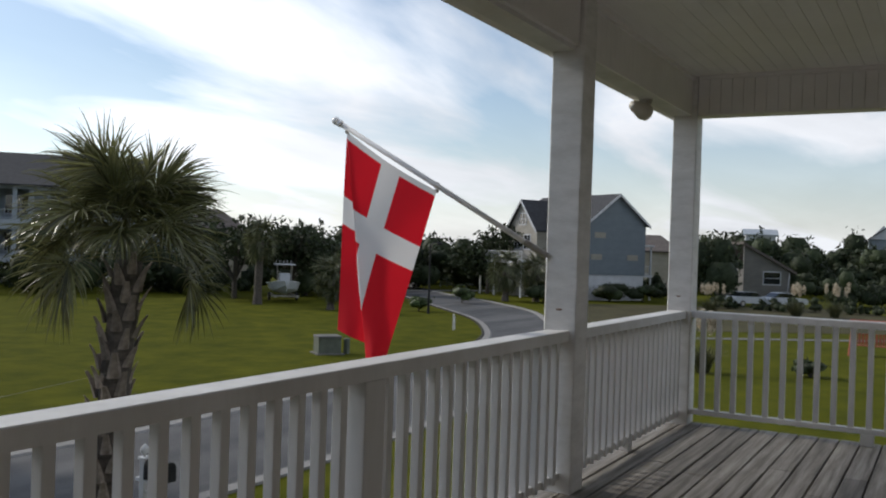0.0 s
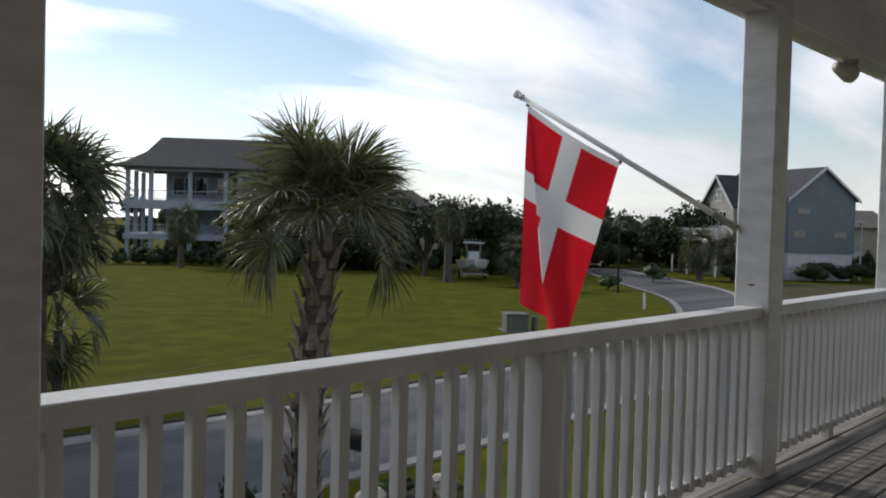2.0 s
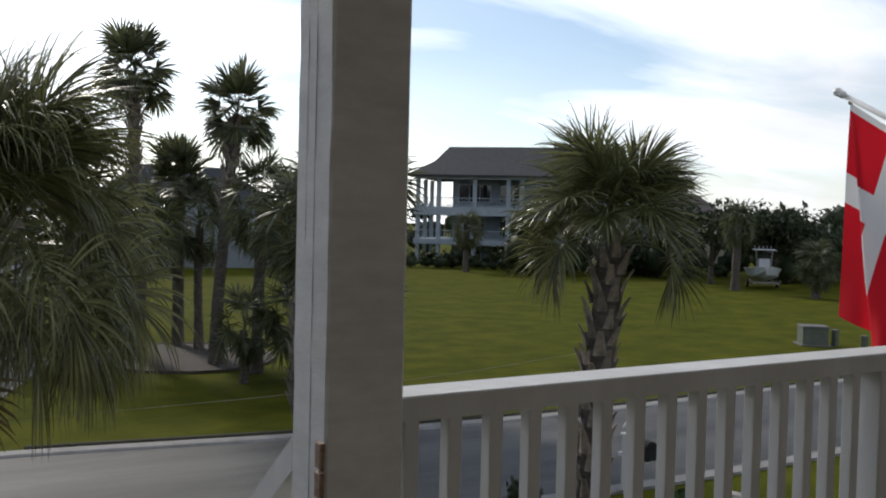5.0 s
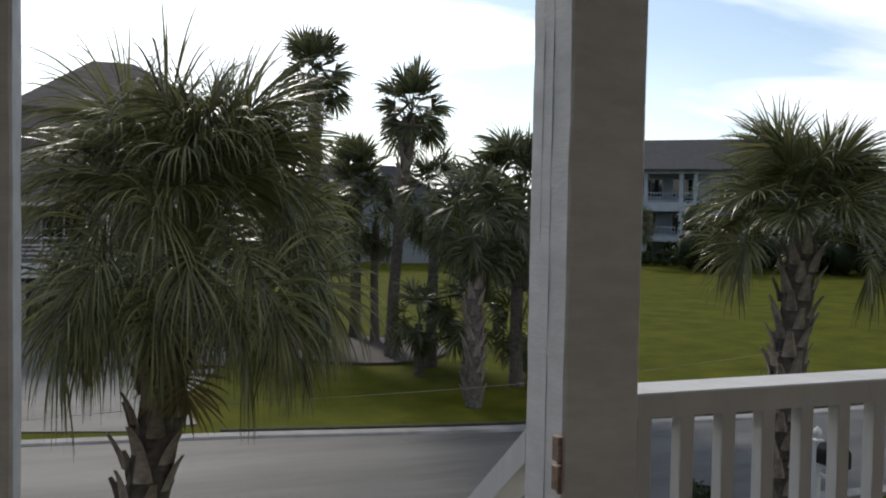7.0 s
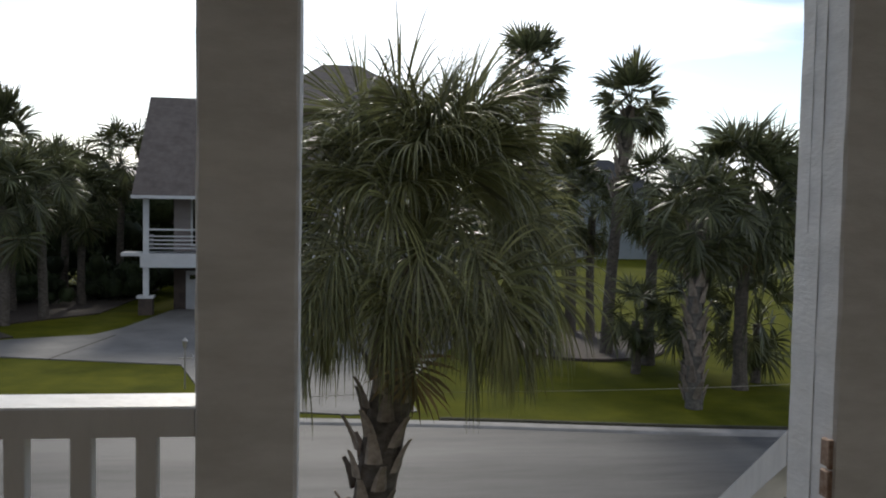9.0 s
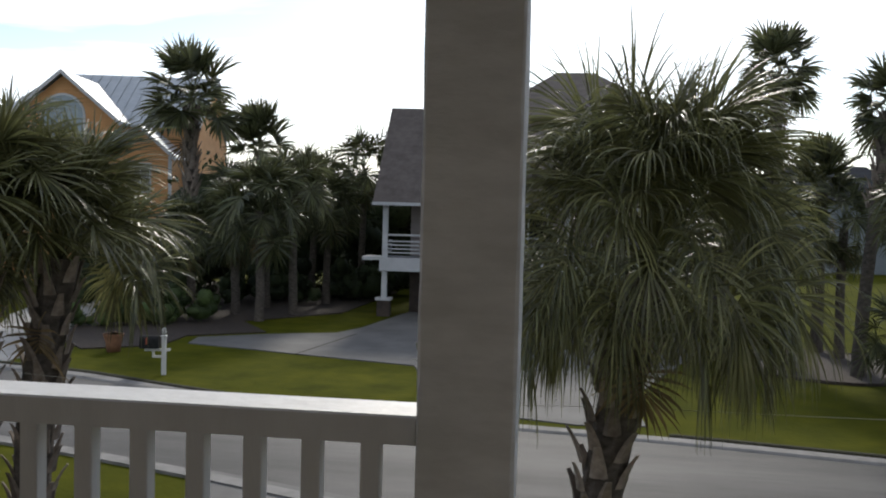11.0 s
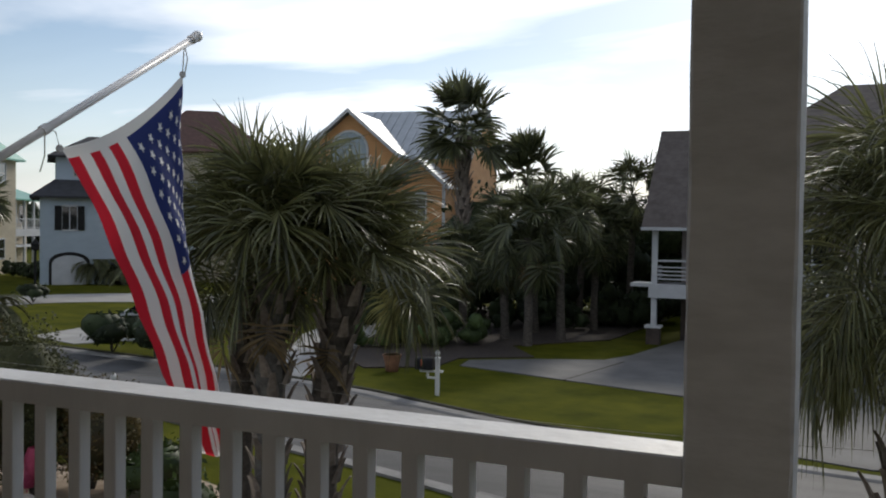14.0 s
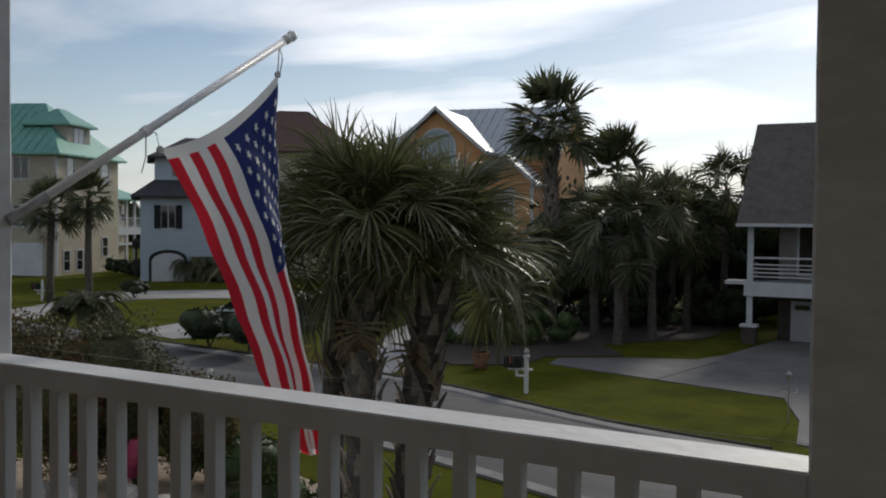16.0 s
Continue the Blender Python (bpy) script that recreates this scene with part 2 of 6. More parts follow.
M_BRICK = mat("dark_brick", (0.075, 0.055, 0.045), (0.045, 0.035, 0.03), rough=0.9, scale=4, bump=0.5, bump_scale=12)
M_GREENBOX = mat("utility_green_paint", (0.11, 0.125, 0.095), (0.08, 0.09, 0.07), rough=0.6, scale=4)
M_HULL = mat("boat_gelcoat", (0.50, 0.52, 0.54), (0.40, 0.42, 0.44), rough=0.3, scale=3)
M_CARW = mat("silver_car_paint", (0.50, 0.52, 0.54), (0.44, 0.46, 0.48), rough=0.25, scale=2)
M_RUBBER = mat("black_rubber", (0.02, 0.02, 0.02), (0.03, 0.03, 0.03), rough=0.8, scale=5)
M_REDWOOD = mat("red_stained_wood", (0.40, 0.11, 0.06), (0.28, 0.07, 0.04), rough=0.7, scale=4, stretch=(1, 1, 0.3))
M_BULB = mat("lamp_glass", (0.55, 0.52, 0.45), (0.45, 0.42, 0.36), rough=0.3, scale=4)
M_TERRA = mat("terracotta", (0.32, 0.16, 0.09), (0.22, 0.10, 0.06), rough=0.85, scale=6)
M_ROPE = mat("pale_cord", (0.36, 0.34, 0.30), (0.26, 0.25, 0.22), rough=0.8, scale=20)

# ---- mesh tools ----


def mesh_of(name, verts, faces, material, smooth=False):
    me = bpy.data.meshes.new(name)
    me.from_pydata([tuple(v) for v in verts], [], faces)
    me.materials.append(material)
    if smooth:
        me.polygons.foreach_set("use_smooth", [True] * len(me.polygons))
    me.update()
    return me


def part(name, geo, material, parent=None, label="", m=None, smooth=False):
    """One mesh object under a thing; geo is (verts, faces) or a mesh."""
    me = geo if isinstance(geo, bpy.types.Mesh) else mesh_of(name, geo[0], geo[1], material, smooth)
    ob = new(name, me)
    if parent is not None:
        ob.parent = parent
    if m is not None:
        ob.matrix_basis = m
    return tagged(ob, label)


def thing(name, label, category, m=None, group="", kind=""):
    ob = new(name)
    ob.empty_display_size = 0.2
    if m is not None:
        ob.matrix_basis = m
    return tagged(ob, label, category, group, kind)


def structure(name, geo, material, label="", category=""):
    return tagged(part(name, geo, material), label, category, "", "structure")


def join(*geos):
    v, f = [], []
    for gv, gf in geos:
        o = len(v)
        v += list(gv)
        f += [tuple(i + o for i in q) for q in gf]
    return v, f


def box(x0, x1, y0, y1, z0, z1, c=0.0):
    """A box; c cuts its edges round the top and the sides."""
    if not c:
        v = [(x, y, z) for z in (z0, z1) for y in (y0, y1) for x in (x0, x1)]
        return v, [(0, 2, 3, 1), (4, 5, 7, 6), (0, 1, 5, 4), (2, 6, 7, 3), (0, 4, 6, 2), (1, 3, 7, 5)]
    ring = [(x0 + c, y0), (x1 - c, y0), (x1, y0 + c), (x1, y1 - c), (x1 - c, y1), (x0 + c, y1), (x0, y1 - c), (x0, y0 + c)]
    cx, cy = (x0 + x1) / 2, (y0 + y1) / 2
    kx, ky = 1 - 2 * c / (x1 - x0), 1 - 2 * c / (y1 - y0)
    lay = [(z0, 0), (z1 - c, 0), (z1, 1)]
    v = [((cx + (x - cx) * kx) if s else x, (cy + (y - cy) * ky) if s else y, z) for z, s in lay for x, y in ring]
    f = [tuple(range(7, -1, -1)), tuple(range(16, 24))]
    for k in range(2):
        f += [(k * 8 + i, k * 8 + (i + 1) % 8, k * 8 + 8 + (i + 1) % 8, k * 8 + 8 + i) for i in range(8)]
    return v, f


def tube(points, radii, n=8, caps=True):
    pts = [Vector(p) for p in points]
    if isinstance(radii, (int, float)):
        radii = [radii] * len(pts)
    v, f = [], []
    for i, p in enumerate(pts):
        d = (pts[min(i + 1, len(pts) - 1)] - pts[max(i - 1, 0)]).normalized()
        a = d.orthogonal().normalized() if abs(d.z) < 0.95 else Vector((1, 0, 0))
        a = (a - d * a.dot(d)).normalized()
        b = d.cross(a)
        v += [p + (a * math.cos(2 * math.pi * k / n) + b * math.sin(2 * math.pi * k / n)) * radii[i] for k in range(n)]
    for i in range(len(pts) - 1):
        f += [(i * n + k, i * n + (k + 1) % n, (i + 1) * n + (k + 1) % n, (i + 1) * n + k) for k in range(n)]
    if caps:
        f += [tuple(range(n - 1, -1, -1)), tuple(range((len(pts) - 1) * n, len(pts) * n))]
    return v, f


def lathe(profile, n=16, x=0, y=0):
    return tube([(x, y, z) for r, z in profile], [r for r, z in profile], n)


def prism(poly, a0, a1, axis="z"):
    """A polygon drawn out from a0 to a1 along an axis."""
    n = len(poly)

    def put(p, a):
        return (p[0], p[1], a) if axis == "z" else (p[0], a, p[1]) if axis == "y" else (a, p[0], p[1])
    v = [put(p, a0) for p in poly] + [put(p, a1) for p in poly]
    f = [tuple(range(n - 1, -1, -1)), tuple(range(n, 2 * n))] + [(i, (i + 1) % n, n + (i + 1) % n, n + i) for i in range(n)]
    return v, f


def ball(cx, cy, cz, rx, ry, rz, n=10, m=6):
    v, f = [(cx, cy, cz - rz)], []
    for j in range(1, m):
        t = math.pi * j / m - math.pi / 2
        v += [(cx + rx * math.cos(t) * math.cos(2 * math.pi * k / n), cy + ry * math.cos(t) * math.sin(2 * math.pi * k / n), cz + rz * math.sin(t)) for k in range(n)]
    v.append((cx, cy, cz + rz))
    f += [(0, 1 + (k + 1) % n, 1 + k) for k in range(n)]
    for j in range(m - 2):
        f += [(1 + j * n + k, 1 + j * n + (k + 1) % n, 1 + (j + 1) * n + (k + 1) % n, 1 + (j + 1) * n + k) for k in range(n)]
    last = len(v) - 1
    f += [(1 + (m - 2) * n + k, 1 + (m - 2) * n + (k + 1) % n, last) for k in range(n)]
    return v, f


def smooth_line(pts, n=6):
    """Catmull-Rom through points of the plan."""
    out = []
    p = [pts[0], *pts, pts[-1]]
    for i in range(1, len(p) - 2):
        a, b, c, d = (np.array(q, float) for q in p[i - 1:i + 3])
        for k in range(n):
            t = k / n
            out.append(tuple(0.5 * (2 * b + (c - a) * t + (2 * a - 5 * b + 4 * c - d) * t * t + (3 * b - a - 3 * c + d) * t ** 3)))
    out.append(tuple(pts[-1]))
    return out


def ribbon(left, right, z):
    """A sheet between two lines of the same number of points."""
    n = len(left)
    v = [(x, y, z) for x, y in left] + [(x, y, z) for x, y in right]
    return v, [(i, i + 1, n + i + 1, n + i) for i in range(n - 1)]


def offset(line, d):
    out = []
    for i, p in enumerate(line):
        a, b = np.array(line[max(i - 1, 0)]), np.array(line[min(i + 1, len(line) - 1)])
        t = (b - a) / (np.linalg.norm(b - a) + 1e-9)
        out.append((p[0] - t[1] * d, p[1] + t[0] * d))
    return out


def kerb(line, width, z0, z1):
    """A kerb with a sloped face along a line of the plan; width to the line's left."""
    prof = [(0, z0), (0.05 * np.sign(width), z1 - 0.02), (0.09 * np.sign(width), z1), (width, z1), (width, z0)]
    lines = [(offset(line, d), z) for d, z in prof]
    v = [(x, y, z) for ln, z in lines for x, y in ln]
    n = len(line)
    f = [(k * n + i, k * n + i + 1, (k + 1) * n + i + 1, (k + 1) * n + i) for k in range(4) for i in range(n - 1)]
    return v, f

# ---- ground and roads ----
G = -3.4
structure("ground", ([(-900, -300, G), (900, -300, G), (900, 900, G), (-900, 900, G)], [(0, 1, 2, 3)]), M_GRASS, "mown green lawn grass with worn yellowish patches", "lawn")

far_edge = smooth_line([(-90, 29), (-60, 28), (-45, 26.8), (-34, 25.4), (-26, 24.3), (-20, 23.6), (-13.6, 22.4), (-10.3, 21.2), (-7.1, 20.1), (-3, 19.4), (2, 18.75), (8, 17.7), (14, 17.15), (20, 17.2), (26, 17.4), (34, 18.8), (41, 20.6), (47, 23.2), (54.7, 28), (62, 34.5), (70, 42), (80, 51), (95, 66)])
near_edge = smooth_line([(-90, 25), (-60, 24), (-45, 22.8), (-34, 21.6), (-26, 20.2), (-20, 18.7), (-14, 17.2), (-9.8, 16.1), (-6.5, 15.1), (-2, 13.6), (4, 12.7), (9, 12.4), (14, 12.2), (20, 12.4), (28, 13.2), (36, 15.2), (47, 19.3), (57, 24.2), (66, 29.5), (75, 38), (85, 49), (101, 64)])
structure("road", ribbon(near_edge, far_edge, G + 0.012), M_ROAD, "grey asphalt street with lighter and darker streaks between concrete kerbs", "road")
kf = structure("kerb_far", kerb(far_edge, 0.42, G, G + 0.06), M_KERB, "pale rolled concrete kerb along the lawn", "kerb")
kn = structure("kerb_near", kerb(near_edge, -0.42, G, G + 0.06), M_KERB, "pale rolled concrete kerb along the front yard", "kerb")

turf = offset(far_edge, 0.425)
# dark strip for both the cut soil and the shade line below the grass
structure("lawn_edge_1", kerb([p for p in turf if p[0] < -3.4], 0.16, G, G + 0.10), M_SOIL_SHADE, "dark cut edge of the turf along the kerb", "lawn edge")
structure("lawn_edge_2", kerb([p for p in turf if p[0] > 1.8], 0.16, G, G + 0.10), M_SOIL_SHADE, "dark cut edge of the turf along the kerb", "lawn edge")

# neighbour's drive, from the street past the palm island to the garage, with a parking pad
drive = [(-3.3, 20.9), (-3.6, 23.4), (-4.4, 26.2), (-8.2, 27.2), (-12.2, 28.3), (-12.4, 29.6), (-10.4, 31.0), (-8.2, 32.0), (-7.6, 33.6), (-7.2, 36.2), (-6.6, 40), (3.0, 43), (4.2, 36), (4.0, 30), (2.6, 26), (1.6, 23.0), (1.7, 20.2), (0.2, 19.95)]
# the shade on this drive is put into the darker concrete colour
structure("driveway", prism(drive, G, G + 0.03), M_CONC_SHADED, "pale concrete driveway and parking pad with a dark joint", "driveway")
structure("driveway_joint", prism([(-8.26, 27.2), (-8.2, 27.2), (-7.4, 31.9), (-7.46, 31.9)], G, G + 0.034), M_MULCH, "dark joint across the concrete pad", "joint")
lane = [(-17.2, 24.0), (-15.6, 23.6), (-15.8, 27), (-17.5, 32), (-21, 42), (-24, 42), (-21.5, 33), (-19, 28)]
structure("driveway_lane", prism(lane, G, G + 0.03), M_CONC_LIT, "pale concrete drive beside the palms", "driveway")
lane2 = [(-30.5, 26.9), (-27.2, 25.9), (-25.5, 29), (-27, 33), (-31, 38), (-34, 38.5), (-31.5, 33)]
structure("driveway_apron", prism(lane2, G, G + 0.03), M_CONC_LIT, "pale concrete drive across a lawn", "driveway")
near3 = smooth_line([(-37.5, 27.2), (-38.9, 29.2), (-41, 32.6), (-42, 37), (-39.5, 40.2), (-34, 43)])
far3 = smooth_line([(-42, 27.6), (-43.1, 31), (-45.2, 35.4), (-46.5, 41), (-43.5, 45.3), (-36, 48.5)])
structure("driveway_far", ribbon(near3, far3, G + 0.03), M_CONC_LIT, "pale concrete drive before the houses", "driveway")
walkway = smooth_line([(48.5, 17.8), (53.1, 12.7), (60.8, 3.5), (68, -5)])
structure("pavement_far", ribbon(offset(walkway, -0.55), offset(walkway, 0.55), G + 0.03), M_CONC_SHADED, "narrow pale concrete footpath across the grass", "path")
structure("dry_grass_strip", ribbon([(x + 3.5, y + 3) for x, y in walkway], [(x + 30, y + 14) for x, y in walkway], G + 0.02), M_DRY, "dull brown dry grass and sand beyond the path", "dry grass")
structure("pavement_side", ribbon([(72, 60), (96, 47), (120, 36)], [(71, 57.6), (95, 44.6), (119, 33.6)], G + 0.03), M_CONC_SHADED, "pale concrete path at the edge of the far lawn", "path")

# planting beds
isl = [(8.0 + 2.7 * math.cos(a), 29.6 + 3.0 * math.sin(a)) for a in np.linspace(0, 2 * math.pi, 28, endpoint=False)]
structure("planting_bed_island", prism(isl, G, G + 0.06), M_MULCH, "dark mulched bed under the palms on the lawn", "planting bed")
rim = [(*p,) for p in isl] + [isl[0]]
structure("bed_edging", kerb(rim, -0.14, G, G + 0.09), M_BRICK, "dark edging round the mulched palm bed", "edging")
structure("planting_bed_drive", prism([(-14.8, 26.3), (-12.8, 27.6), (-12.9, 29.8), (-10.6, 31.4), (-12.4, 34), (-9.4, 37.8), (-8.8, 48), (-22, 50), (-20, 38), (-16.6, 28)], G, G + 0.04), M_MULCH, "dark mulched bed under the row of palms", "planting bed")
structure("planting_bed_front", prism([(-17, 10.5), (-15, 13.0), (-11, 13.4), (-8, 12.4), (-4.6, 10), (-4.6, 6.6), (-9, 4.6), (-14, 5.4)], G, G + 0.04), M_SAND, "sandy gravel bed in the front yard", "planting bed")
structure("planting_bed_yard", prism([(6.0, 8.6), (9.2, 11.3), (12.0, 10.6), (12.4, 8.6), (9.5, 7.2)], G, G + 0.04), M_MULCH, "mulched bed round the yard palm", "planting bed")
structure("yard_drive", prism([(-6.2, 15.1), (-3.2, 14.1), (-2.2, 9), (-1.8, 3.2), (-5.4, 3.2), (-5.6, 10)], G, G + 0.03), M_CONC_SHADED, "pale concrete front drive", "driveway")

# ---- porch ----
D, WP = 1.912, 0.19
CEIL, BEAM = 2.772, 2.462
RIGHT = 7.432
WALLY = -1.25
LEFT = -5.6


def post(x0, base, rough_top):
    ob = thing("porch_post", "square rough-sawn timber porch post painted white", "post", group="porch posts")
    # slightly waney edges
    rng = random.Random(int(x0 * 100) + 7)
    c = 0.006
    ring = [(c, 0), (WP - c, 0), (WP, c), (WP, WP - c), (WP - c, WP), (c, WP), (0, WP - c), (0, c)]
    zs = np.linspace(base, rough_top, 34)
    v = []
    for z in zs:
        for k, (x, y) in enumerate(ring):
            v.append((x0 + x + rng.uniform(-1, 1) * 0.0012, D + y + rng.uniform(-1, 1) * 0.0012, z))
    f = [tuple(range(7, -1, -1)), tuple(range(len(v) - 8, len(v)))]
    f += [(i * 8 + k, i * 8 + (k + 1) % 8, (i + 1) * 8 + (k + 1) % 8, (i + 1) * 8 + k) for i in range(33) for k in range(8)]
    part("shaft", (v, f), M_POST, ob)
    return ob


posts = {n: post(x, 0.0, CEIL) for n, x in dict(corner=7.242, right=4.721, mid=0.699, left=-0.583, far=-3.187).items()}
# a long drying crack down the post beside the steps
part("crack", box(0.6980, 0.6998, D + 0.084, D + 0.086, 0.1, 2.44), M_CRACK, posts["mid"], "dark drying crack")
part("crack", box(0.6982, 0.6998, D + 0.1315, D + 0.1325, 1.25, 2.2), M_CRACK, posts["mid"], "dark drying crack")
for z in (0.735, 0.80):
    hg = part("hinge", box(0.689, 0.699, D + 0.004, D + 0.034, z - 0.028, z + 0.028, 0.003), M_RUST, posts["mid"], "rusty gate hinge leaf")
    part("hinge_pin", tube([(0.691, D - 0.002, z - 0.03), (0.691, D - 0.002, z + 0.03)], 0.006), M_RUST, hg)
for px in (4.721, 7.242):
    n = "right" if px < 5 else "corner"
    for z in (2.31, 2.24, 2.58, 2.55) if n == "right" else (2.17, 2.10):
        part("screw_hook", tube([(px + WP, D + 0.03, z), (px + WP + 0.045, D + 0.03, z)], 0.006, 6), M_METAL, posts[n], "small metal hook")
    part("knot", ball(px + 0.0, D + 0.10, 1.02, 0.003, 0.022, 0.006), M_RUST, posts[n], "small knot in the paint")

# front and side beams, clad in ribbed boards, and the ceiling
beam = thing("porch_beam", "white clad porch beam with ribbed inner cladding", "beam", kind="structure")
part("core", box(LEFT, RIGHT, D + WP + 0.003, D + 0.25, BEAM, CEIL + 0.25), M_SOFFIT, beam)
runs = [(LEFT, -3.19), (-2.995, -0.586), (-0.39, 0.696), (0.892, 4.718), (4.914, 7.239)]
for a, b in runs:
    part("soffit", box(a, b, D + 0.055, D + WP + 0.003, BEAM, CEIL), M_WHITE, beam)
    if b < 4.8:
        part("inner_board", box(a, b, D + 0.03, D + 0.055, BEAM + 0.025, CEIL), M_SOFFIT, beam)
x = 4.92
while x < 7.16:
    part("rib", box(x, x + 0.083, D + 0.04, D + 0.055, BEAM, CEIL - 0.02), M_SOFFIT, beam)
    x += 0.086
part("crown_strip", box(4.92, 7.238, D + 0.018, D + 0.04, CEIL - 0.03, CEIL), M_SOFFIT, beam)
sbeam = thing("porch_side_beam", "white clad beam with ribbed inner cladding", "beam", kind="structure")
part("core", box(7.262, RIGHT, WALLY, D - 0.002, BEAM, CEIL + 0.25), M_SOFFIT, sbeam)
y = 1.82
while y > WALLY:
    part("rib", box(7.244, 7.260, y, y + 0.083, BEAM + 0.004, CEIL - 0.02), M_SOFFIT, sbeam)
    y -= 0.086
part("crown_strip", box(7.226, 7.244, WALLY, D - 0.03, CEIL - 0.03, CEIL), M_SOFFIT, sbeam)
cv, cf = box(LEFT, 7.35, WALLY - 0.2, D + 0.2, CEIL + 0.006, CEIL + 0.1)
y = WALLY
while y < D:
    a, b = box(LEFT, 7.24, y, min(y + 0.0955, D + 0.02), CEIL, CEIL + 0.006)
    cf += [tuple(i + len(cv) for i in q) for q in b]
    cv += a
    y += 0.098
structure("ceiling", (cv, cf), M_CEIL, "off-white beaded board porch ceiling", "ceiling")

# unseen house wall behind, which closes the porch and bounces light onto the posts
structure("wall_house", box(LEFT, RIGHT, WALLY - 0.2, WALLY, G, CEIL + 0.3), M_W_HOME, "unseen taupe lapped house wall behind the porch", "wall")
structure("wall_house_end", box(LEFT - 0.2, LEFT, WALLY - 0.2, D, G, CEIL + 0.3), M_W_HOME, "unseen taupe lapped end wall of the porch", "wall")
structure("deck_joist", box(LEFT, RIGHT, D + 0.163, D + 0.19, -0.30, -0.036), M_WHITE, "white rim board under the deck", "rim board")
structure("wall_under", box(LEFT, RIGHT, 0.0, 0.15, G, -0.35), M_W_HOME, "taupe wall below the deck", "wall")

# rails
CAP0, CAP1, ZR = D + 0.033, D + 0.162, 0.905
BY = D + 0.098


def rail(x0, x1):
    ob = thing("porch_railing", "white painted wooden railing with square balusters and a flat cap", "railing", group="porch railings")
    part("cap", box(x0 + 0.001, x1 - 0.001, CAP0, CAP1, ZR - 0.058, ZR, 0.004), M_WHITE, ob)
    part("bottom_rail", box(x0 + 0.001, x1 - 0.001, BY - 0.03, BY + 0.045, 0.075, 0.113, 0.003), M_WHITE, ob)
    return ob


bal_mesh = mesh_of("baluster", *box(-0.0195, 0.0195, -0.0195, 0.0195, 0.0, 0.78, 0.002), M_WHITE)


def balusters(ob, xs):
    for bx in xs:
        part("baluster", bal_mesh, M_WHITE, ob, m=pose(bx, BY - 0.055 + 0.03, 0.068, 0, 0, 0))


mid_post = thing("rail_post", "short square white post under the railing cap", "post")
part("shaft", box(2.735, 2.868, CAP0 + 0.004, CAP0 + 0.137, 0, ZR - 0.06, 0.004), M_WHITE, mid_post)
r_c = rail(0.889, 4.721)
balusters(r_c, [0.943 + 0.1203 * i for i in range(15)] + [2.932 + 0.1203 * i for i in range(15)])
r_a = rail(4.911, 7.242)
balusters(r_a, [4.985 + 0.1203 * i for i in range(19)])
part("foot_block", box(5.98, 6.07, BY - 0.02, BY + 0.03, 0.0, 0.075), M_WHITE, r_a)
r_d = rail(-2.997, -0.583)
balusters(r_d, [-0.681 - 0.1211 * i for i in range(19)])
r_e = rail(LEFT, -3.187)
balusters(r_e, [-3.28 - 0.1225 * i for i in range(18)])
# side rail, from the corner post to the house
side = thing("porch_railing", "white painted wooden railing with square balusters at the porch end", "railing", group="porch railings")
SX = 7.30
part("cap", box(SX - 0.035, SX + 0.095, WALLY, D - 0.002, ZR - 0.05, ZR, 0.004), M_WHITE, side)
part("bottom_rail", box(SX - 0.02, SX + 0.05, WALLY, D - 0.002, 0.085, 0.123, 0.003), M_WHITE, side)
for i in range(24):
    part("baluster", bal_mesh, M_WHITE, side, m=pose(SX + 0.012, 1.82 - 0.1212 * i, 0.08))
part("foot_block", box(SX - 0.03, SX + 0.04, 0.57, 0.66, 0, 0.084), M_WHITE, side)

# deck boards
deck = thing("deck_floor", "weathered grey wooden deck boards with dark gaps", "deck", kind="structure")
# one solid dark slab stands in for the shade between the boards
part("gap_shade_slab", box(LEFT, RIGHT, WALLY, D + 0.16, -0.30, -0.034), M_MULCH, deck)
y = D + 0.20
rng = random.Random(3)
while y > WALLY + 0.14:
    xs = [LEFT, rng.uniform(-2, 1.5), rng.uniform(3.4, 6.2), RIGHT]
    for k in range(3):
        part("plank", box(xs[k] + 0.002, xs[k + 1] - 0.002, y - 0.1345, y, -0.034 + rng.uniform(0, 0.002), 0.0 + rng.uniform(-0.0015, 0.0015), 0.004), M_DECK, deck)
    y -= 0.1455

# front steps, that go down through the opening between two posts
steps = thing("front_steps", "white wooden stair with handrail going down from the deck", "stairs")
for i in range(18):
    part("tread", box(-0.37, 0.68, D + 0.21 + 0.26 * i, D + 0.49 + 0.26 * i, -0.19 * (i + 1) - 0.04, -0.19 * (i + 1) + 0.0, 0.004), M_DECK, steps)
for sx in (0.70, -0.44):
    part("stringer", prism([(D + 0.205, -0.05), (D + 0.45, -0.05), (D + 4.75, -3.25), (D + 4.75, -3.4), (D + 4.3, -3.4), (D + 0.205, -0.35)], sx, sx + 0.04, "x"), M_WHITE, steps)
    part("handrail", prism([(D + 0.191, 0.72), (D + 0.191, 0.80), (D + 4.6, -2.64), (D + 4.6, -2.72)] if sx > 0 else [(D + 0.191, 0.1), (D + 0.191, 0.16), (D + 4.6, -3.06), (D + 4.6, -3.16)], sx + 0.0, sx + 0.09, "x"), M_WHITE, steps)
    for k in range(1, 5):
        part("newel", box(sx + 0.02, sx + 0.08, D + 1.05 * k, D + 1.05 * k + 0.06, -0.73 * 1.05 * k - 0.45, (0.72 if sx > 0 else 0.1) - 0.77 * 1.05 * k + 0.12), M_WHITE, steps)

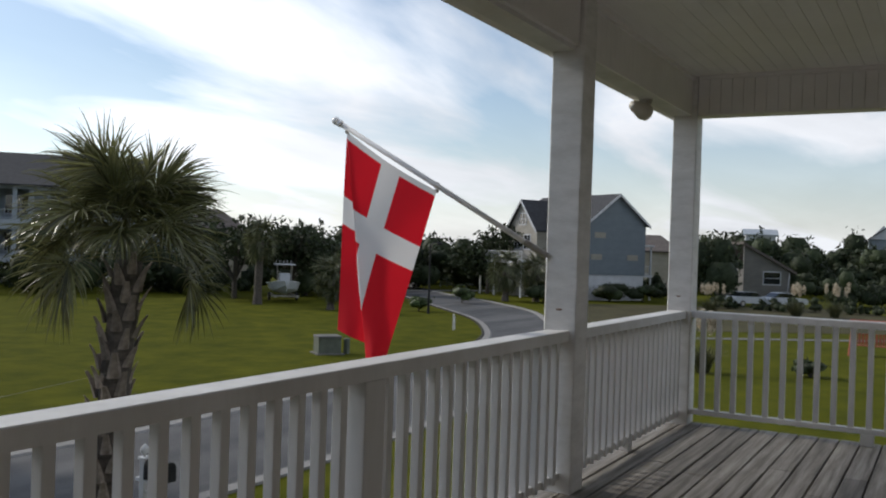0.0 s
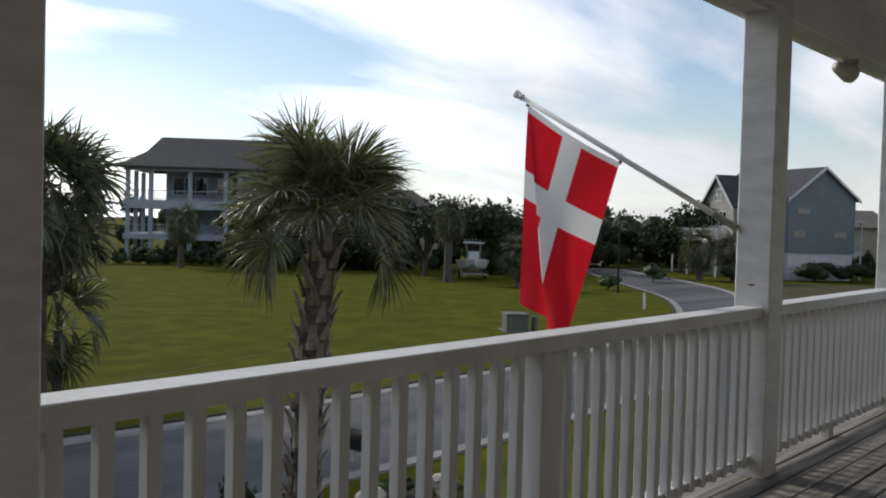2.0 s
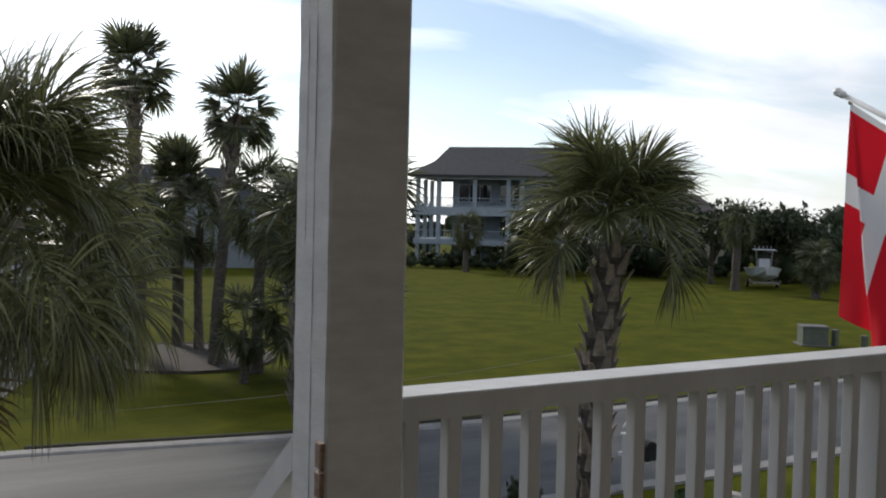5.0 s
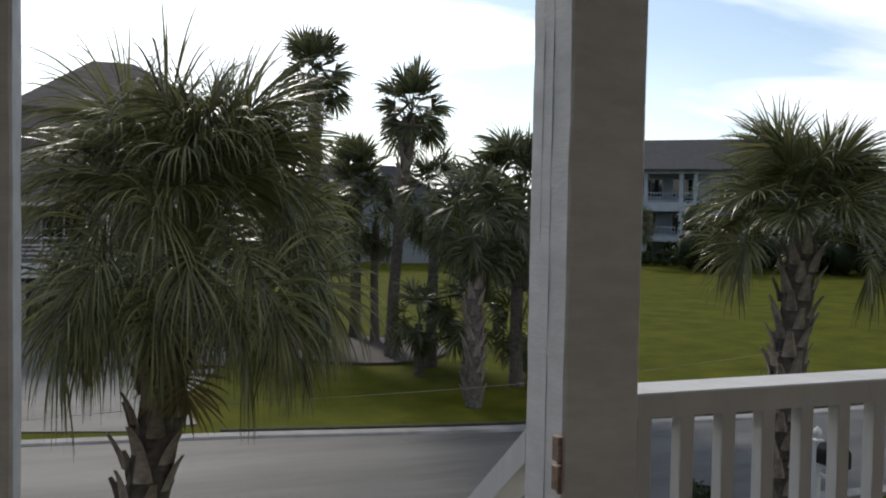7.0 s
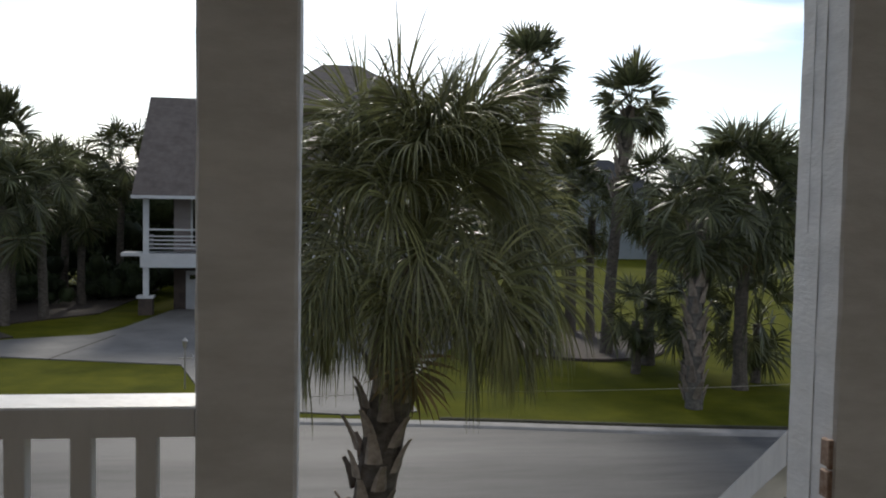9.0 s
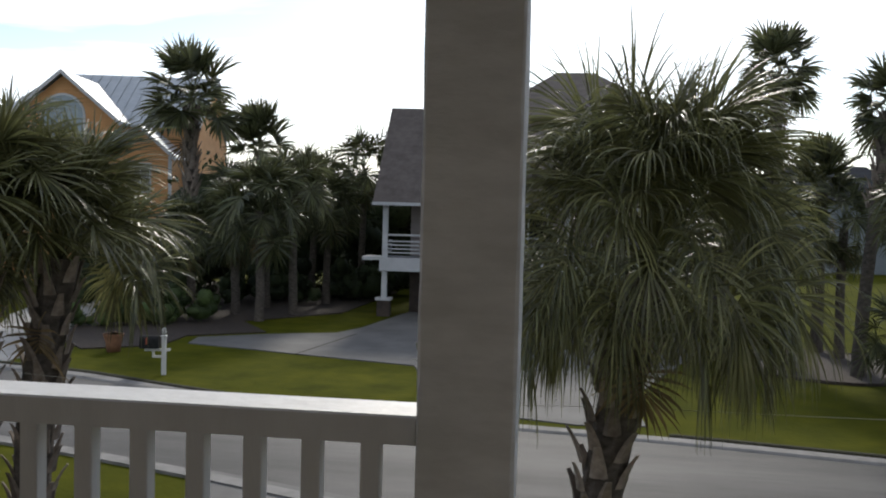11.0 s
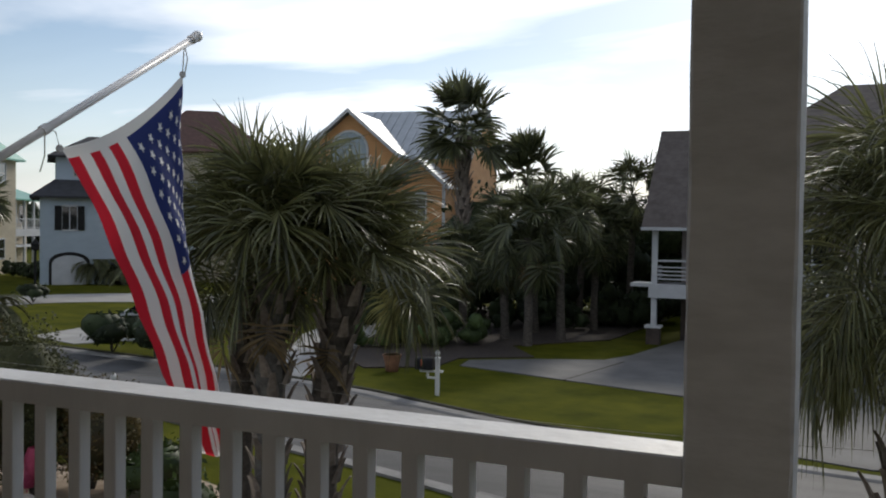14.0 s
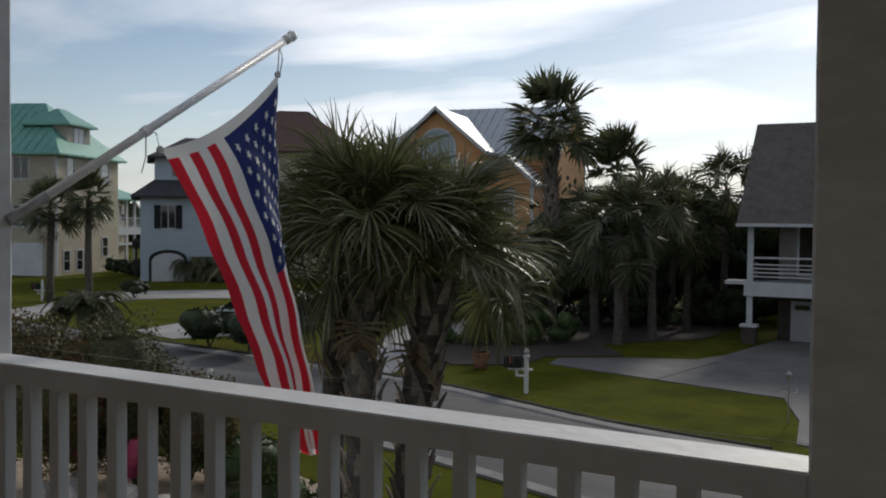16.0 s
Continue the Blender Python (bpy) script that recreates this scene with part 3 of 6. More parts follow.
# spot lamp under the beam
lamp = thing("spot_lamp", "old beige floodlight lamp fixed under the porch beam", "lamp")
part("mount", lathe([(0.04, 2.43), (0.05, BEAM)], 12, 6.40, D + 0.16), M_METAL, lamp)
part("arm", tube([(6.40, D + 0.16, 2.44), (6.38, D + 0.17, 2.39)], 0.018), M_METAL, lamp)
part("bulb", tube([(6.40, D + 0.15, 2.365), (6.37, D + 0.165, 2.375), (6.32, D + 0.19, 2.39), (6.27, D + 0.215, 2.405), (6.255, D + 0.222, 2.41)], [0.060, 0.066, 0.052, 0.036, 0.024], 14), M_BULB, lamp, "beige reflector bulb", smooth=True)

# ---- flags ----


def uv_cloth(name, fn, nu, nv, material):
    """A sheet of cloth fn(u, v) with its own pattern coordinates."""
    v = [fn(i / nu, j / nv) for j in range(nv + 1) for i in range(nu + 1)]
    f = [(j * (nu + 1) + i, j * (nu + 1) + i + 1, (j + 1) * (nu + 1) + i + 1, (j + 1) * (nu + 1) + i) for j in range(nv) for i in range(nu)]
    me = mesh_of(name, v, f, material, True)
    uv = me.uv_layers.new(name="pattern")
    for p in me.polygons:
        for li, vi in zip(p.loop_indices, p.vertices):
            uv.data[li].uv = ((vi % (nu + 1)) / nu, (vi // (nu + 1)) / nv)
    return me


def cloth_mat(name, build):
    m = bpy.data.materials.new(name)
    m.use_nodes = True
    nt, b = m.node_tree, m.node_tree.nodes["Principled BSDF"]
    b.inputs["Roughness"].default_value, b.inputs["Specular IOR Level"].default_value = 0.75, 0.25
    uv = nt.nodes.new("ShaderNodeUVMap")
    uv.uv_map = "pattern"
    sp = nt.nodes.new("ShaderNodeSeparateXYZ")
    nt.links.new(uv.outputs[0], sp.inputs[0])

    def op(kind, a, b2=None):
        nd = nt.nodes.new("ShaderNodeMath")
        nd.operation = kind
        for i, q in enumerate((a, b2)):
            if q is None:
                continue
            if isinstance(q, (int, float)):
                nd.inputs[i].default_value = q
            else:
                nt.links.new(q, nd.inputs[i])
        return nd.outputs[0]

    def choose(fac, ca, cb):
        nd = nt.nodes.new("ShaderNodeMix")
        nd.data_type = "RGBA"
        nt.links.new(fac, nd.inputs[0])
        for i, q in ((6, ca), (7, cb)):
            if isinstance(q, tuple):
                nd.inputs[i].default_value = (*q, 1)
            else:
                nt.links.new(q, nd.inputs[i])
        return nd.outputs[2]
    col = build(sp.outputs[0], sp.outputs[1], op, choose)
    nt.links.new(col, b.inputs["Base Color"])
    tr = nt.nodes.new("ShaderNodeBsdfTranslucent")
    nt.links.new(col, tr.inputs[0])
    mx = nt.nodes.new("ShaderNodeMixShader")
    mx.inputs[0].default_value = 0.42
    nt.links.new(b.outputs[0], mx.inputs[1])
    nt.links.new(tr.outputs[0], mx.inputs[2])
    nt.links.new(mx.outputs[0], nt.nodes["Material Output"].inputs[0])
    wv = nt.nodes.new("ShaderNodeTexNoise")
    wv.inputs["Scale"].default_value = 300
    bp = nt.nodes.new("ShaderNodeBump")
    bp.inputs["Strength"].default_value, bp.inputs["Distance"].default_value = 0.15, 0.002
    nt.links.new(wv.outputs[0], bp.inputs["Height"])
    nt.links.new(bp.outputs[0], b.inputs["Normal"])
    return m


def cross_pattern(u, v, op, choose):
    def band(q, lo, hi):
        return op("MULTIPLY", op("GREATER_THAN", q, lo), op("LESS_THAN", q, hi))
    white = op("MAXIMUM", op("MAXIMUM", band(u, 0.40, 0.60), band(v, 0.32, 0.46)), op("LESS_THAN", v, 0.03))
    return choose(white, (0.72, 0.016, 0.030), (0.80, 0.79, 0.80))


def stripe_pattern(u, v, op, choose):
    k = op("FLOOR", op("MULTIPLY", op("SUBTRACT", 1.0, u), 13.0))
    odd = op("MODULO", k, 2.0)
    c = choose(odd, (0.60, 0.025, 0.045), (0.80, 0.79, 0.78))
    canton = op("MULTIPLY", op("LESS_THAN", u, 0.5385), op("LESS_THAN", v, 0.42))
    c = choose(canton, c, (0.030, 0.045, 0.17))
    return choose(op("LESS_THAN", v, 0.025), c, (0.80, 0.79, 0.77))


def flag_pole(base, tip, label):
    ob = thing("flagpole", label, "flagpole")
    b, t = Vector(base), Vector(tip)
    d = (t - b).normalized()
    part("pole", tube([b, t], 0.0155, 12), M_POLE, ob, smooth=True)
    part("finial", join(tube([t - d * 0.012, t + d * 0.012], 0.02, 12), ball(*(t + d * 0.028), 0.024, 0.024, 0.024)), M_POLE, ob, "white ball finial", smooth=True)
    part("bracket", join(tube([b - d * 0.02, b + d * 0.13], 0.019, 10)), M_METAL, ob, "metal pole bracket")
    return ob, b, t, d


# cross flag on the pole at the right post
ob1, b1, t1, d1 = flag_pole((4.70, 2.105, 1.325), (4.22, 3.19, 2.035), "white flagpole slanting out from a porch post")
hz1 = Vector((-d1.x, -d1.y, 0)).normalized()
n1 = Vector((-hz1.y, hz1.x, 0))
if n1.dot(Vector((-4.2, -3, 0))) < 0:
    n1 = -n1
part("ring", tube([b1 + d1 * (0.52 * (t1 - b1).length) - d1 * 0.012, b1 + d1 * (0.52 * (t1 - b1).length) + d1 * 0.012], 0.019, 12), M_POLE, ob1)
h0, h1 = t1 - d1 * 0.05 - Vector((0, 0, 0.022)), t1 - d1 * 0.665 - Vector((0, 0, 0.03))


def cloth1(u, v):
    """The tip side hangs behind; a crease runs down from the tip, and the front sheet overlaps it."""
    p = h0.lerp(h1, u)
    z = p.z - (1.0 + 0.14 * (1 - u)) * v - 0.02 * math.sin(math.pi * u) * (1 - v)
    hoist = (h1 - h0).dot(hz1)
    w = hoist * (1 - 0.06 * v)
    right, crease, left = hoist * (1 - 0.50 * v), hoist * 0.30 * v, -0.03 * v
    u2 = 1 - (right - crease) / w
    u1 = u2 * 0.5
    if u >= u2:
        s, nn = right - (1 - u) * w, 0.05 * v + 0.045 * v * math.sin(math.pi * (u - u2) / (1 - u2 + 1e-6))
    elif u <= u1:
        s, nn = left + u * w * (0.98 if u2 > 0.02 else 1), -0.05 * v + 0.03 * v * math.sin(7 * u)
    else:
        k = (u - u1) / (u2 - u1)
        a = left + u1 * w * 0.98
        s, nn = a + (crease - a) * k, -0.05 * v + 0.03 * v * math.sin(7 * u1) * (1 - k) + 0.10 * v * k
    nn += 0.012 * math.sin(8 * u + 6 * v)
    return Vector((h0.x, h0.y, 0)) + hz1 * s + n1 * nn + Vector((0, 0, z))


fl1 = thing("cross_flag", "red flag with a white cross hanging in folds", "flag")
part("cloth", uv_cloth("cloth", cloth1, 56, 60, cloth_mat("cross_flag_cloth", cross_pattern)), None, fl1)
for hp in (h0, h1):
    part("grommet", tube([hp + n1 * -0.004, hp + n1 * 0.004], 0.012, 10), M_METAL, fl1, "small metal grommet")

# striped flag on the pole at the left post
ob2, b2, t2, d2 = flag_pole((-2.99, 2.10, 1.335), (-2.80, 3.22, 2.085), "white flagpole with a tied cord slanting out from a porch post")
hz2 = Vector((-d2.x, -d2.y, 0)).normalized()
n2 = Vector((hz2.y, -hz2.x, 0))
if n2.dot(Vector((2.5, -2.7, 0))) < 0:
    n2 = -n2
k0, k1 = t2 - d2 * 0.06 - Vector((0, 0, 0.12)), t2 - d2 * 0.72 - Vector((0, 0, 0.10))
L2 = (t2 - b2).length
for q in (0.42,):
    part("ring", tube([b2 + d2 * (q * L2) - d2 * 0.014, b2 + d2 * (q * L2) + d2 * 0.014], 0.02, 12), M_POLE, ob2)
part("cord", tube([t2 - d2 * 0.05, t2 - d2 * 0.055 - Vector((0, 0, 0.06)), k0], 0.0025, 5), M_ROPE, ob2, "pale tied cord")
part("cord", tube([t2 - d2 * 0.05, t2 - d2 * 0.03 - Vector((0, 0, 0.07)), t2 - d2 * 0.045 - Vector((0, 0, 0.12))], 0.0025, 5), M_ROPE, ob2, "pale tied cord")
rg = b2 + d2 * (0.42 * L2)
part("cord", tube([rg, rg - Vector((0, 0, 0.03)) + d2 * 0.05, k1], 0.0025, 5), M_ROPE, ob2, "pale tied cord")
part("cord", tube([rg, rg - Vector((0, 0.0, 0.09)), rg - Vector((0.0, 0.02, 0.15))], 0.0025, 5), M_ROPE, ob2, "pale tied cord")


def cloth2(u, v):
    """The tip side turns away in a deep fold, so that the stripes on the pole side show broad."""
    p = k0.lerp(k1, u)
    hoist = (k1 - k0).dot(hz2)
    w = min(1.0, v * 2.2)
    s = hoist * (u ** (1 + 0.75 * w)) * (1 - 0.85 * v ** 0.74) - 0.235 * v
    z = p.z + ((k0.z + k1.z) / 2 - p.z) * 0.75 * v ** 2 - 0.06 * math.sin(math.pi * u) - 1.37 * v
    fold = -0.34 * w * max(0.0, 0.55 - u) ** 1.3 + 0.03 * v ** 0.7 * math.sin(2 * math.pi * (2.6 * u + 0.3 * v)) + 0.07 * v * math.sin(math.pi * (1.4 * u)) + 0.006 * math.sin(30 * v + 9 * u)
    return Vector((k0.x, k0.y, 0)) + hz2 * s + n2 * fold + Vector((0, 0, z))


fl2 = thing("striped_flag", "striped red and white flag with white stars on blue", "flag")
part("cloth", uv_cloth("cloth", cloth2, 64, 80, cloth_mat("striped_flag_cloth", stripe_pattern)), None, fl2)
M_STAR = mat("star_thread", (0.82, 0.82, 0.82), (0.75, 0.75, 0.75), rough=0.7)
for r in range(9):
    for cidx in range(6 if r % 2 == 0 else 5):
        u0 = 0.5385 * (r + 1) / 10
        v0 = 0.03 + 0.39 * ((cidx + 0.5 if r % 2 == 0 else cidx + 1.0)) / 6
        sv = []
        for k in range(10):
            rr = 0.021 if k % 2 == 0 else 0.0085
            a = math.pi / 5 * k
            sv.append((u0 + rr * math.cos(a) / 0.85, v0 + rr * math.sin(a) / 1.35))
        for sgn in (1, -1):
            vs = [cloth2(*q) + n2 * 0.003 * sgn for q in sv] + [cloth2(u0, v0) + n2 * 0.003 * sgn]
            part("star", (vs, [(10, k, (k + 1) % 10) for k in range(10)]), M_STAR, fl2)
for hp in (k0, k1):
    part("grommet", tube([hp + n2 * -0.004, hp + n2 * 0.004], 0.014, 10), M_METAL, fl2, "small metal grommet")

# a thin cord sagging across beyond the railing
cord = thing("boundary_rope", "thin pale rope sagging between the yard palms", "rope")
cp = []
ends = [(-11.5, 6.6, 0.02), (-6.3, 8.9, -0.50), (0.3, 8.2, -0.40), (8.8, 10.25, -0.53)]
for a, b in zip(ends, ends[1:]):
    cp += [(a[0] + (b[0] - a[0]) * k / 10, a[1] + (b[1] - a[1]) * k / 10, a[2] + (b[2] - a[2]) * k / 10 - 0.10 * math.sin(math.pi * k / 10)) for k in range(10)]
cp.append(ends[-1])
part("line", tube(cp, 0.0024, 5), M_ROPE, cord)

# ---- palms ----


def frond_mesh(name, rise, fall, rng, nseg, sections, petiole, blade, droop, material, fan=(96, 112), tilt=40, costa=0.42, fuse=0.40, width=0.40):
    """A fan leaf in the upright plane of x: a bent stalk that runs on as a curved rib, and split strips that leave the rib and hang at their tips."""
    v, f = [], []
    p = Vector((0, 0, 0))
    path = [p.copy()]
    for k in range(6):
        a = radians(rise + (fall - rise) * (k / 5) ** 1.6)
        p = p + Vector((math.cos(a), 0, math.sin(a))) * petiole / 6
        path.append(p.copy())
    tv, tf = tube(path, [0.020, 0.017, 0.014, 0.012, 0.010, 0.009, 0.007], 4)
    v += [Vector(q) for q in tv]
    f += tf
    roll = radians(rng.uniform(-tilt, tilt))
    rib, slope, p = [], a, path[-1].copy()
    for k in range(9):
        d = Vector((math.cos(slope), 0, math.sin(slope)))
        s = Vector((0, 1, 0))
        n = Vector((-math.sin(slope), 0, math.cos(slope)))
        rib.append((p.copy(), d, s * math.cos(roll) + n * math.sin(roll), n * math.cos(roll) - s * math.sin(roll)))
        p = p + d * blade * costa / 8
        slope -= radians(7.5) * (costa > 0)
    spread = radians(rng.uniform(*fan))
    for i in range(nseg):
        q = -1 + 2 * (i + 0.5) / nseg
        hub, d, s, n = rib[int(8 * (1 - abs(q)) ** 0.8)]
        ang = q * spread
        ln = blade * (0.60 + 0.40 * math.cos(ang * 0.75) - costa * 0.45 * (1 - abs(q))) * rng.uniform(0.84, 1.08)
        dr = (d * math.cos(ang) + s * math.sin(ang) + n * (0.30 * abs(q) + rng.uniform(-0.09, 0.12))).normalized()
        side = dr.cross(n).normalized()
        w0 = spread * 2 / nseg * blade * fuse * width
        sag = droop * rng.uniform(0.35, 1.6)
        base = len(v)
        pos = hub.copy()
        for k in range(sections + 1):
            t = k / sections
            w = w0 * (0.25 + 0.75 * t / fuse if t < fuse else (1 - ((t - fuse) / (1 - fuse)) ** 1.3)) + 0.001
            off = n * (0.55 * w * (1 if i % 2 else -1))
            v += [pos - side * w + off, pos + side * w - off]
            if k < sections:
                bend = sag * (t * 1.6) ** 2
                dr = (dr + Vector((0, 0, -1)) * bend * 0.55).normalized()
                pos = pos + dr * ln / sections
        f += [(base + 2 * k, base + 2 * k + 1, base + 2 * k + 3, base + 2 * k + 2) for k in range(sections)]
    return mesh_of(name, v, f, material, False)


# slopes of the stalk at the trunk and at the blade, from the spear leaf to the hanging skirt
SLOPES = ((86, 82), (78, 66), (68, 50), (58, 34), (48, 16), (38, -4), (28, -24), (17, -44), (6, -60), (-6, -72), (-24, -80))


def frond_set(seed, nseg, sections, petiole, blade, droop, material, **shape):
    rng = random.Random(seed)
    out = []
    for k, (rise, fall) in enumerate(SLOPES):
        g = droop * (0.6 if k < 2 else 0.8 if k < 4 else 1.1)
        out.append([frond_mesh("frond", rise + rng.uniform(-6, 6), fall + rng.uniform(-10, 10), rng, nseg, sections, petiole * rng.uniform(0.8, 1.18), blade * rng.uniform(0.88, 1.1), g, material, **shape) for _ in range(5)])
    return out


F_NEAR = frond_set(1, 56, 9, 0.92, 1.02, 0.60, M_FROND, tilt=65, width=0.29)
F_MID = frond_set(2, 44, 7, 0.80, 0.98, 0.30, M_FROND, tilt=75, costa=0.3)
F_FAR = frond_set(3, 26, 5, 0.85, 1.0, 0.42, M_FROND2, tilt=75, costa=0.25, width=0.5)
F_STIFF = frond_set(4, 26, 5, 0.62, 0.78, 0.34, M_FROND2, fan=(88, 108), tilt=55, costa=0.0, fuse=0.55, width=0.5)
F_DEAD = [frond_mesh("dry_frond", -20, -80, random.Random(9), 22, 4, 0.55, 0.75, 0.7, M_DEAD), frond_mesh("dry_frond", -40, -85, random.Random(10), 22, 4, 0.45, 0.7, 0.7, M_DEAD)]

bv, bf = [], []
for k, (zz, w, th, out_) in enumerate([(0, 0.075, 0.035, 0.0), (0.10, 0.062, 0.03, 0.03), (0.20, 0.042, 0.022, 0.075), (0.27, 0.030, 0.014, 0.12)]):
    bv += [(out_, -w, zz), (out_ + th, -w * 0.6, zz), (out_ + th, w * 0.6, zz), (out_, w, zz)]
for k in range(3):
    bf += [(k * 4 + i, k * 4 + (i + 1) % 4, k * 4 + 4 + (i + 1) % 4, k * 4 + 4 + i) for i in range(4)]
bf += [(3, 2, 1, 0), (12, 13, 14, 15)]
BOOT = mesh_of("boot", bv, bf, M_BOOT)


def palm(x, y, top, r, fronds, count, scale, label, seed, boots=(0, 0), lean=(0, 0), trunk_mat=None, base=G, low=-52, dead=2, group="", stiff=False, wind=0.0, boot_scale=1.0, bias=1.0, hang=()):
    """A fan palm: trunk to the height top, leaf bases between two heights, and a crown of separate fan leaves."""
    rng = random.Random(seed)
    ob = thing("palm_tree", label, "palm tree", pose(x, y, base), group)
    h = top - base
    pts, rad = [], []
    n = 12
    for k in range(n + 1):
        t = k / n
        pts.append((lean[0] * t * t + 0.03 * math.sin(5 * t + seed), lean[1] * t * t + 0.03 * math.cos(4 * t + seed), h * t - 0.02 * (k == 0)))
        rad.append(r * (1.25 - 0.5 * min(1, t * 5) * 0.4) * (1 - 0.1 * t) * rng.uniform(0.95, 1.05))
    part("trunk", tube(pts, rad, 12), trunk_mat or M_TRUNK, ob, smooth=False)

    def axis(z):
        t = max(0, min(1, z / h))
        return Vector((lean[0] * t * t, lean[1] * t * t, z))
    if boots[1] > boots[0]:
        nb = int((boots[1] - boots[0]) / 0.045 / boot_scale)
        for k in range(nb):
            z = boots[0] - base + (boots[1] - boots[0]) * k / nb
            a = k * 2.39996 + rng.uniform(-0.15, 0.15)
            c = axis(z)
            rr = r * 0.93
            sc = rng.uniform(0.85, 1.15) * r / 0.19 * boot_scale
            part("boot", BOOT, M_BOOT, ob, m=Matrix.Translation((c.x + rr * math.cos(a), c.y + rr * math.sin(a), z)) @ Matrix.Rotation(a, 4, "Z") @ Matrix.Rotation(rng.uniform(-0.1, 0.12), 4, "Y") @ Matrix.Scale(sc, 4))
    last = {0: 7, -16: 8, -34: 9, -52: 11, -66: 11}[low] if low <= 0 else 5
    last = 6 if stiff else last
    c = axis(h)
    for k in range(count):
        q = (k + 0.5) / count
        e = min(last - 1, int(q ** bias * last + rng.uniform(-0.4, 0.4)))
        e = max(1, e)
        a = k * 2.39996 + rng.uniform(-0.3, 0.3)
        sc = scale * rng.uniform(0.85, 1.1) * (0.88 if e < 1 else 1)
        zz = (0.16 - 0.45 * q) * scale
        part("frond", fronds[e][k % 5], None, ob, m=Matrix.Translation(c + Vector((0, 0, zz + 0.1))) @ Matrix.Rotation(wind, 4, "X") @ Matrix.Rotation(a, 4, "Z") @ Matrix.Scale(sc, 4))
    for k, deg in enumerate(hang):
        part("frond", fronds[6 + k % 2][k % 5], None, ob, m=Matrix.Translation(c + Vector((0, 0, -0.05 * scale))) @ Matrix.Rotation(radians(deg), 4, "Z") @ Matrix.Scale(scale * rng.uniform(0.9, 1.08), 4))
    for k in range(dead):
        a = rng.uniform(0, 6.28)
        part("dry_frond", F_DEAD[k % 2], None, ob, "dry brown hanging frond", m=Matrix.Translation(c + Vector((0, 0, -0.5 * scale))) @ Matrix.Rotation(a, 4, "Z") @ Matrix.Scale(scale * 0.9, 4))
    return ob


palm(-0.06, 8.15, 0.74, 0.185, F_NEAR, 108, 0.93, "dense cabbage palm with long drooping fronds and criss-cross leaf bases", 11, (-3.3, 0.3), dead=1, boot_scale=1.05, low=-16, lean=(0.52, 0.0), bias=1.1, hang=(-35, -50, 178, 200, 215, 70, 120))
palm(8.74, 10.35, 1.02, 0.21, F_MID, 50, 1.04, "cabbage palm with stiff fan fronds and woven leaf bases", 12, (-3.3, 0.88), dead=0, boot_scale=1.1, low=1, lean=(0.28, -0.05), hang=(140, 118, 160, -40, -20, -62, 50))
palm(-6.40, 8.95, 0.92, 0.18, F_MID, 46, 0.92, "cabbage palm with grey shaggy trunk in a clump of three", 13, (-3.0, 0.8), trunk_mat=M_PALE_TRUNK, group="yard palms", low=1, lean=(0.05, 0.05), dead=1, hang=(150, 185, 100))
palm(-6.10, 9.55, 0.62, 0.20, F_MID, 50, 0.95, "cabbage palm with woven brown leaf bases in a clump", 14, (-3.3, 0.5), group="yard palms", low=1, lean=(0.30, 0.1), dead=1, hang=(33, 12, 52, 72, 24))
palm(-7.10, 9.40, 0.62, 0.15, F_MID, 40, 0.9, "smaller cabbage palm at the back of a clump", 15, (-0.6, 0.45), trunk_mat=M_TRUNK, group="yard palms", low=0, dead=1)
# palms on the lawn across the street
ISL = "palms on the lawn across the street"
palm(8.2, 20.3, 0.95, 0.17, F_FAR, 32, 0.95, "cabbage palm with rough grey trunk on the lawn", 21, (-3.3, 0.8), group=ISL, trunk_mat=M_PALE_TRUNK, boot_scale=1.7)
palm(10.35, 22.4, 1.45, 0.17, F_FAR, 62, 1.3, "tall cabbage palm behind others on the lawn", 22, group=ISL, low=-52, dead=3)
palm(9.2, 26.0, 1.5, 0.17, F_FAR, 30, 1.0, "cabbage palm with drooping skirt on the lawn", 23, group=ISL, dead=4)
palm(8.5, 27.8, 4.5, 0.18, F_STIFF, 30, 1.2, "tall fan palm with leaning trunk and round crown", 24, lean=(0.85, 0.9), group=ISL, low=-34, boots=(1.5, 4.35), boot_scale=1.6, bias=0.75)
palm(6.75, 31.6, 5.85, 0.18, F_STIFF, 30, 1.2, "tallest fan palm with round crown on the lawn", 25, group=ISL, low=-34, boots=(2.5, 5.7), boot_scale=1.6, bias=0.75)
palm(8.5, 32.4, 2.2, 0.2, F_STIFF, 26, 1.25, "fan palm with spiky upright fronds", 26, group=ISL, low=0, stiff=True)
palm(8.9, 31.2, 0.9, 0.15, F_FAR, 30, 1.0, "cabbage palm with slim trunk in the mulched bed", 27, group=ISL)
palm(6.6, 29.6, 0.6, 0.20, F_FAR, 26, 1.0, "cabbage palm in the mulched bed", 28, group=ISL, dead=4)
palm(4.9, 30.4, 0.2, 0.20, F_FAR, 26, 1.0, "cabbage palm at the end of the mulched bed", 29, group=ISL, dead=4)
palm(9.4, 23.6, -1.6, 0.13, F_FAR, 26, 0.8, "young low palm among taller trunks", 30, group=ISL, dead=0)
palm(11.2, 23.2, -1.8, 0.12, F_FAR, 26, 1.05, "young low palm beside a tall trunk", 31, group=ISL, dead=0)
palm(8.3, 24.6, -1.9, 0.12, F_FAR, 22, 0.75, "young low palm on the lawn", 32, group=ISL, dead=0)
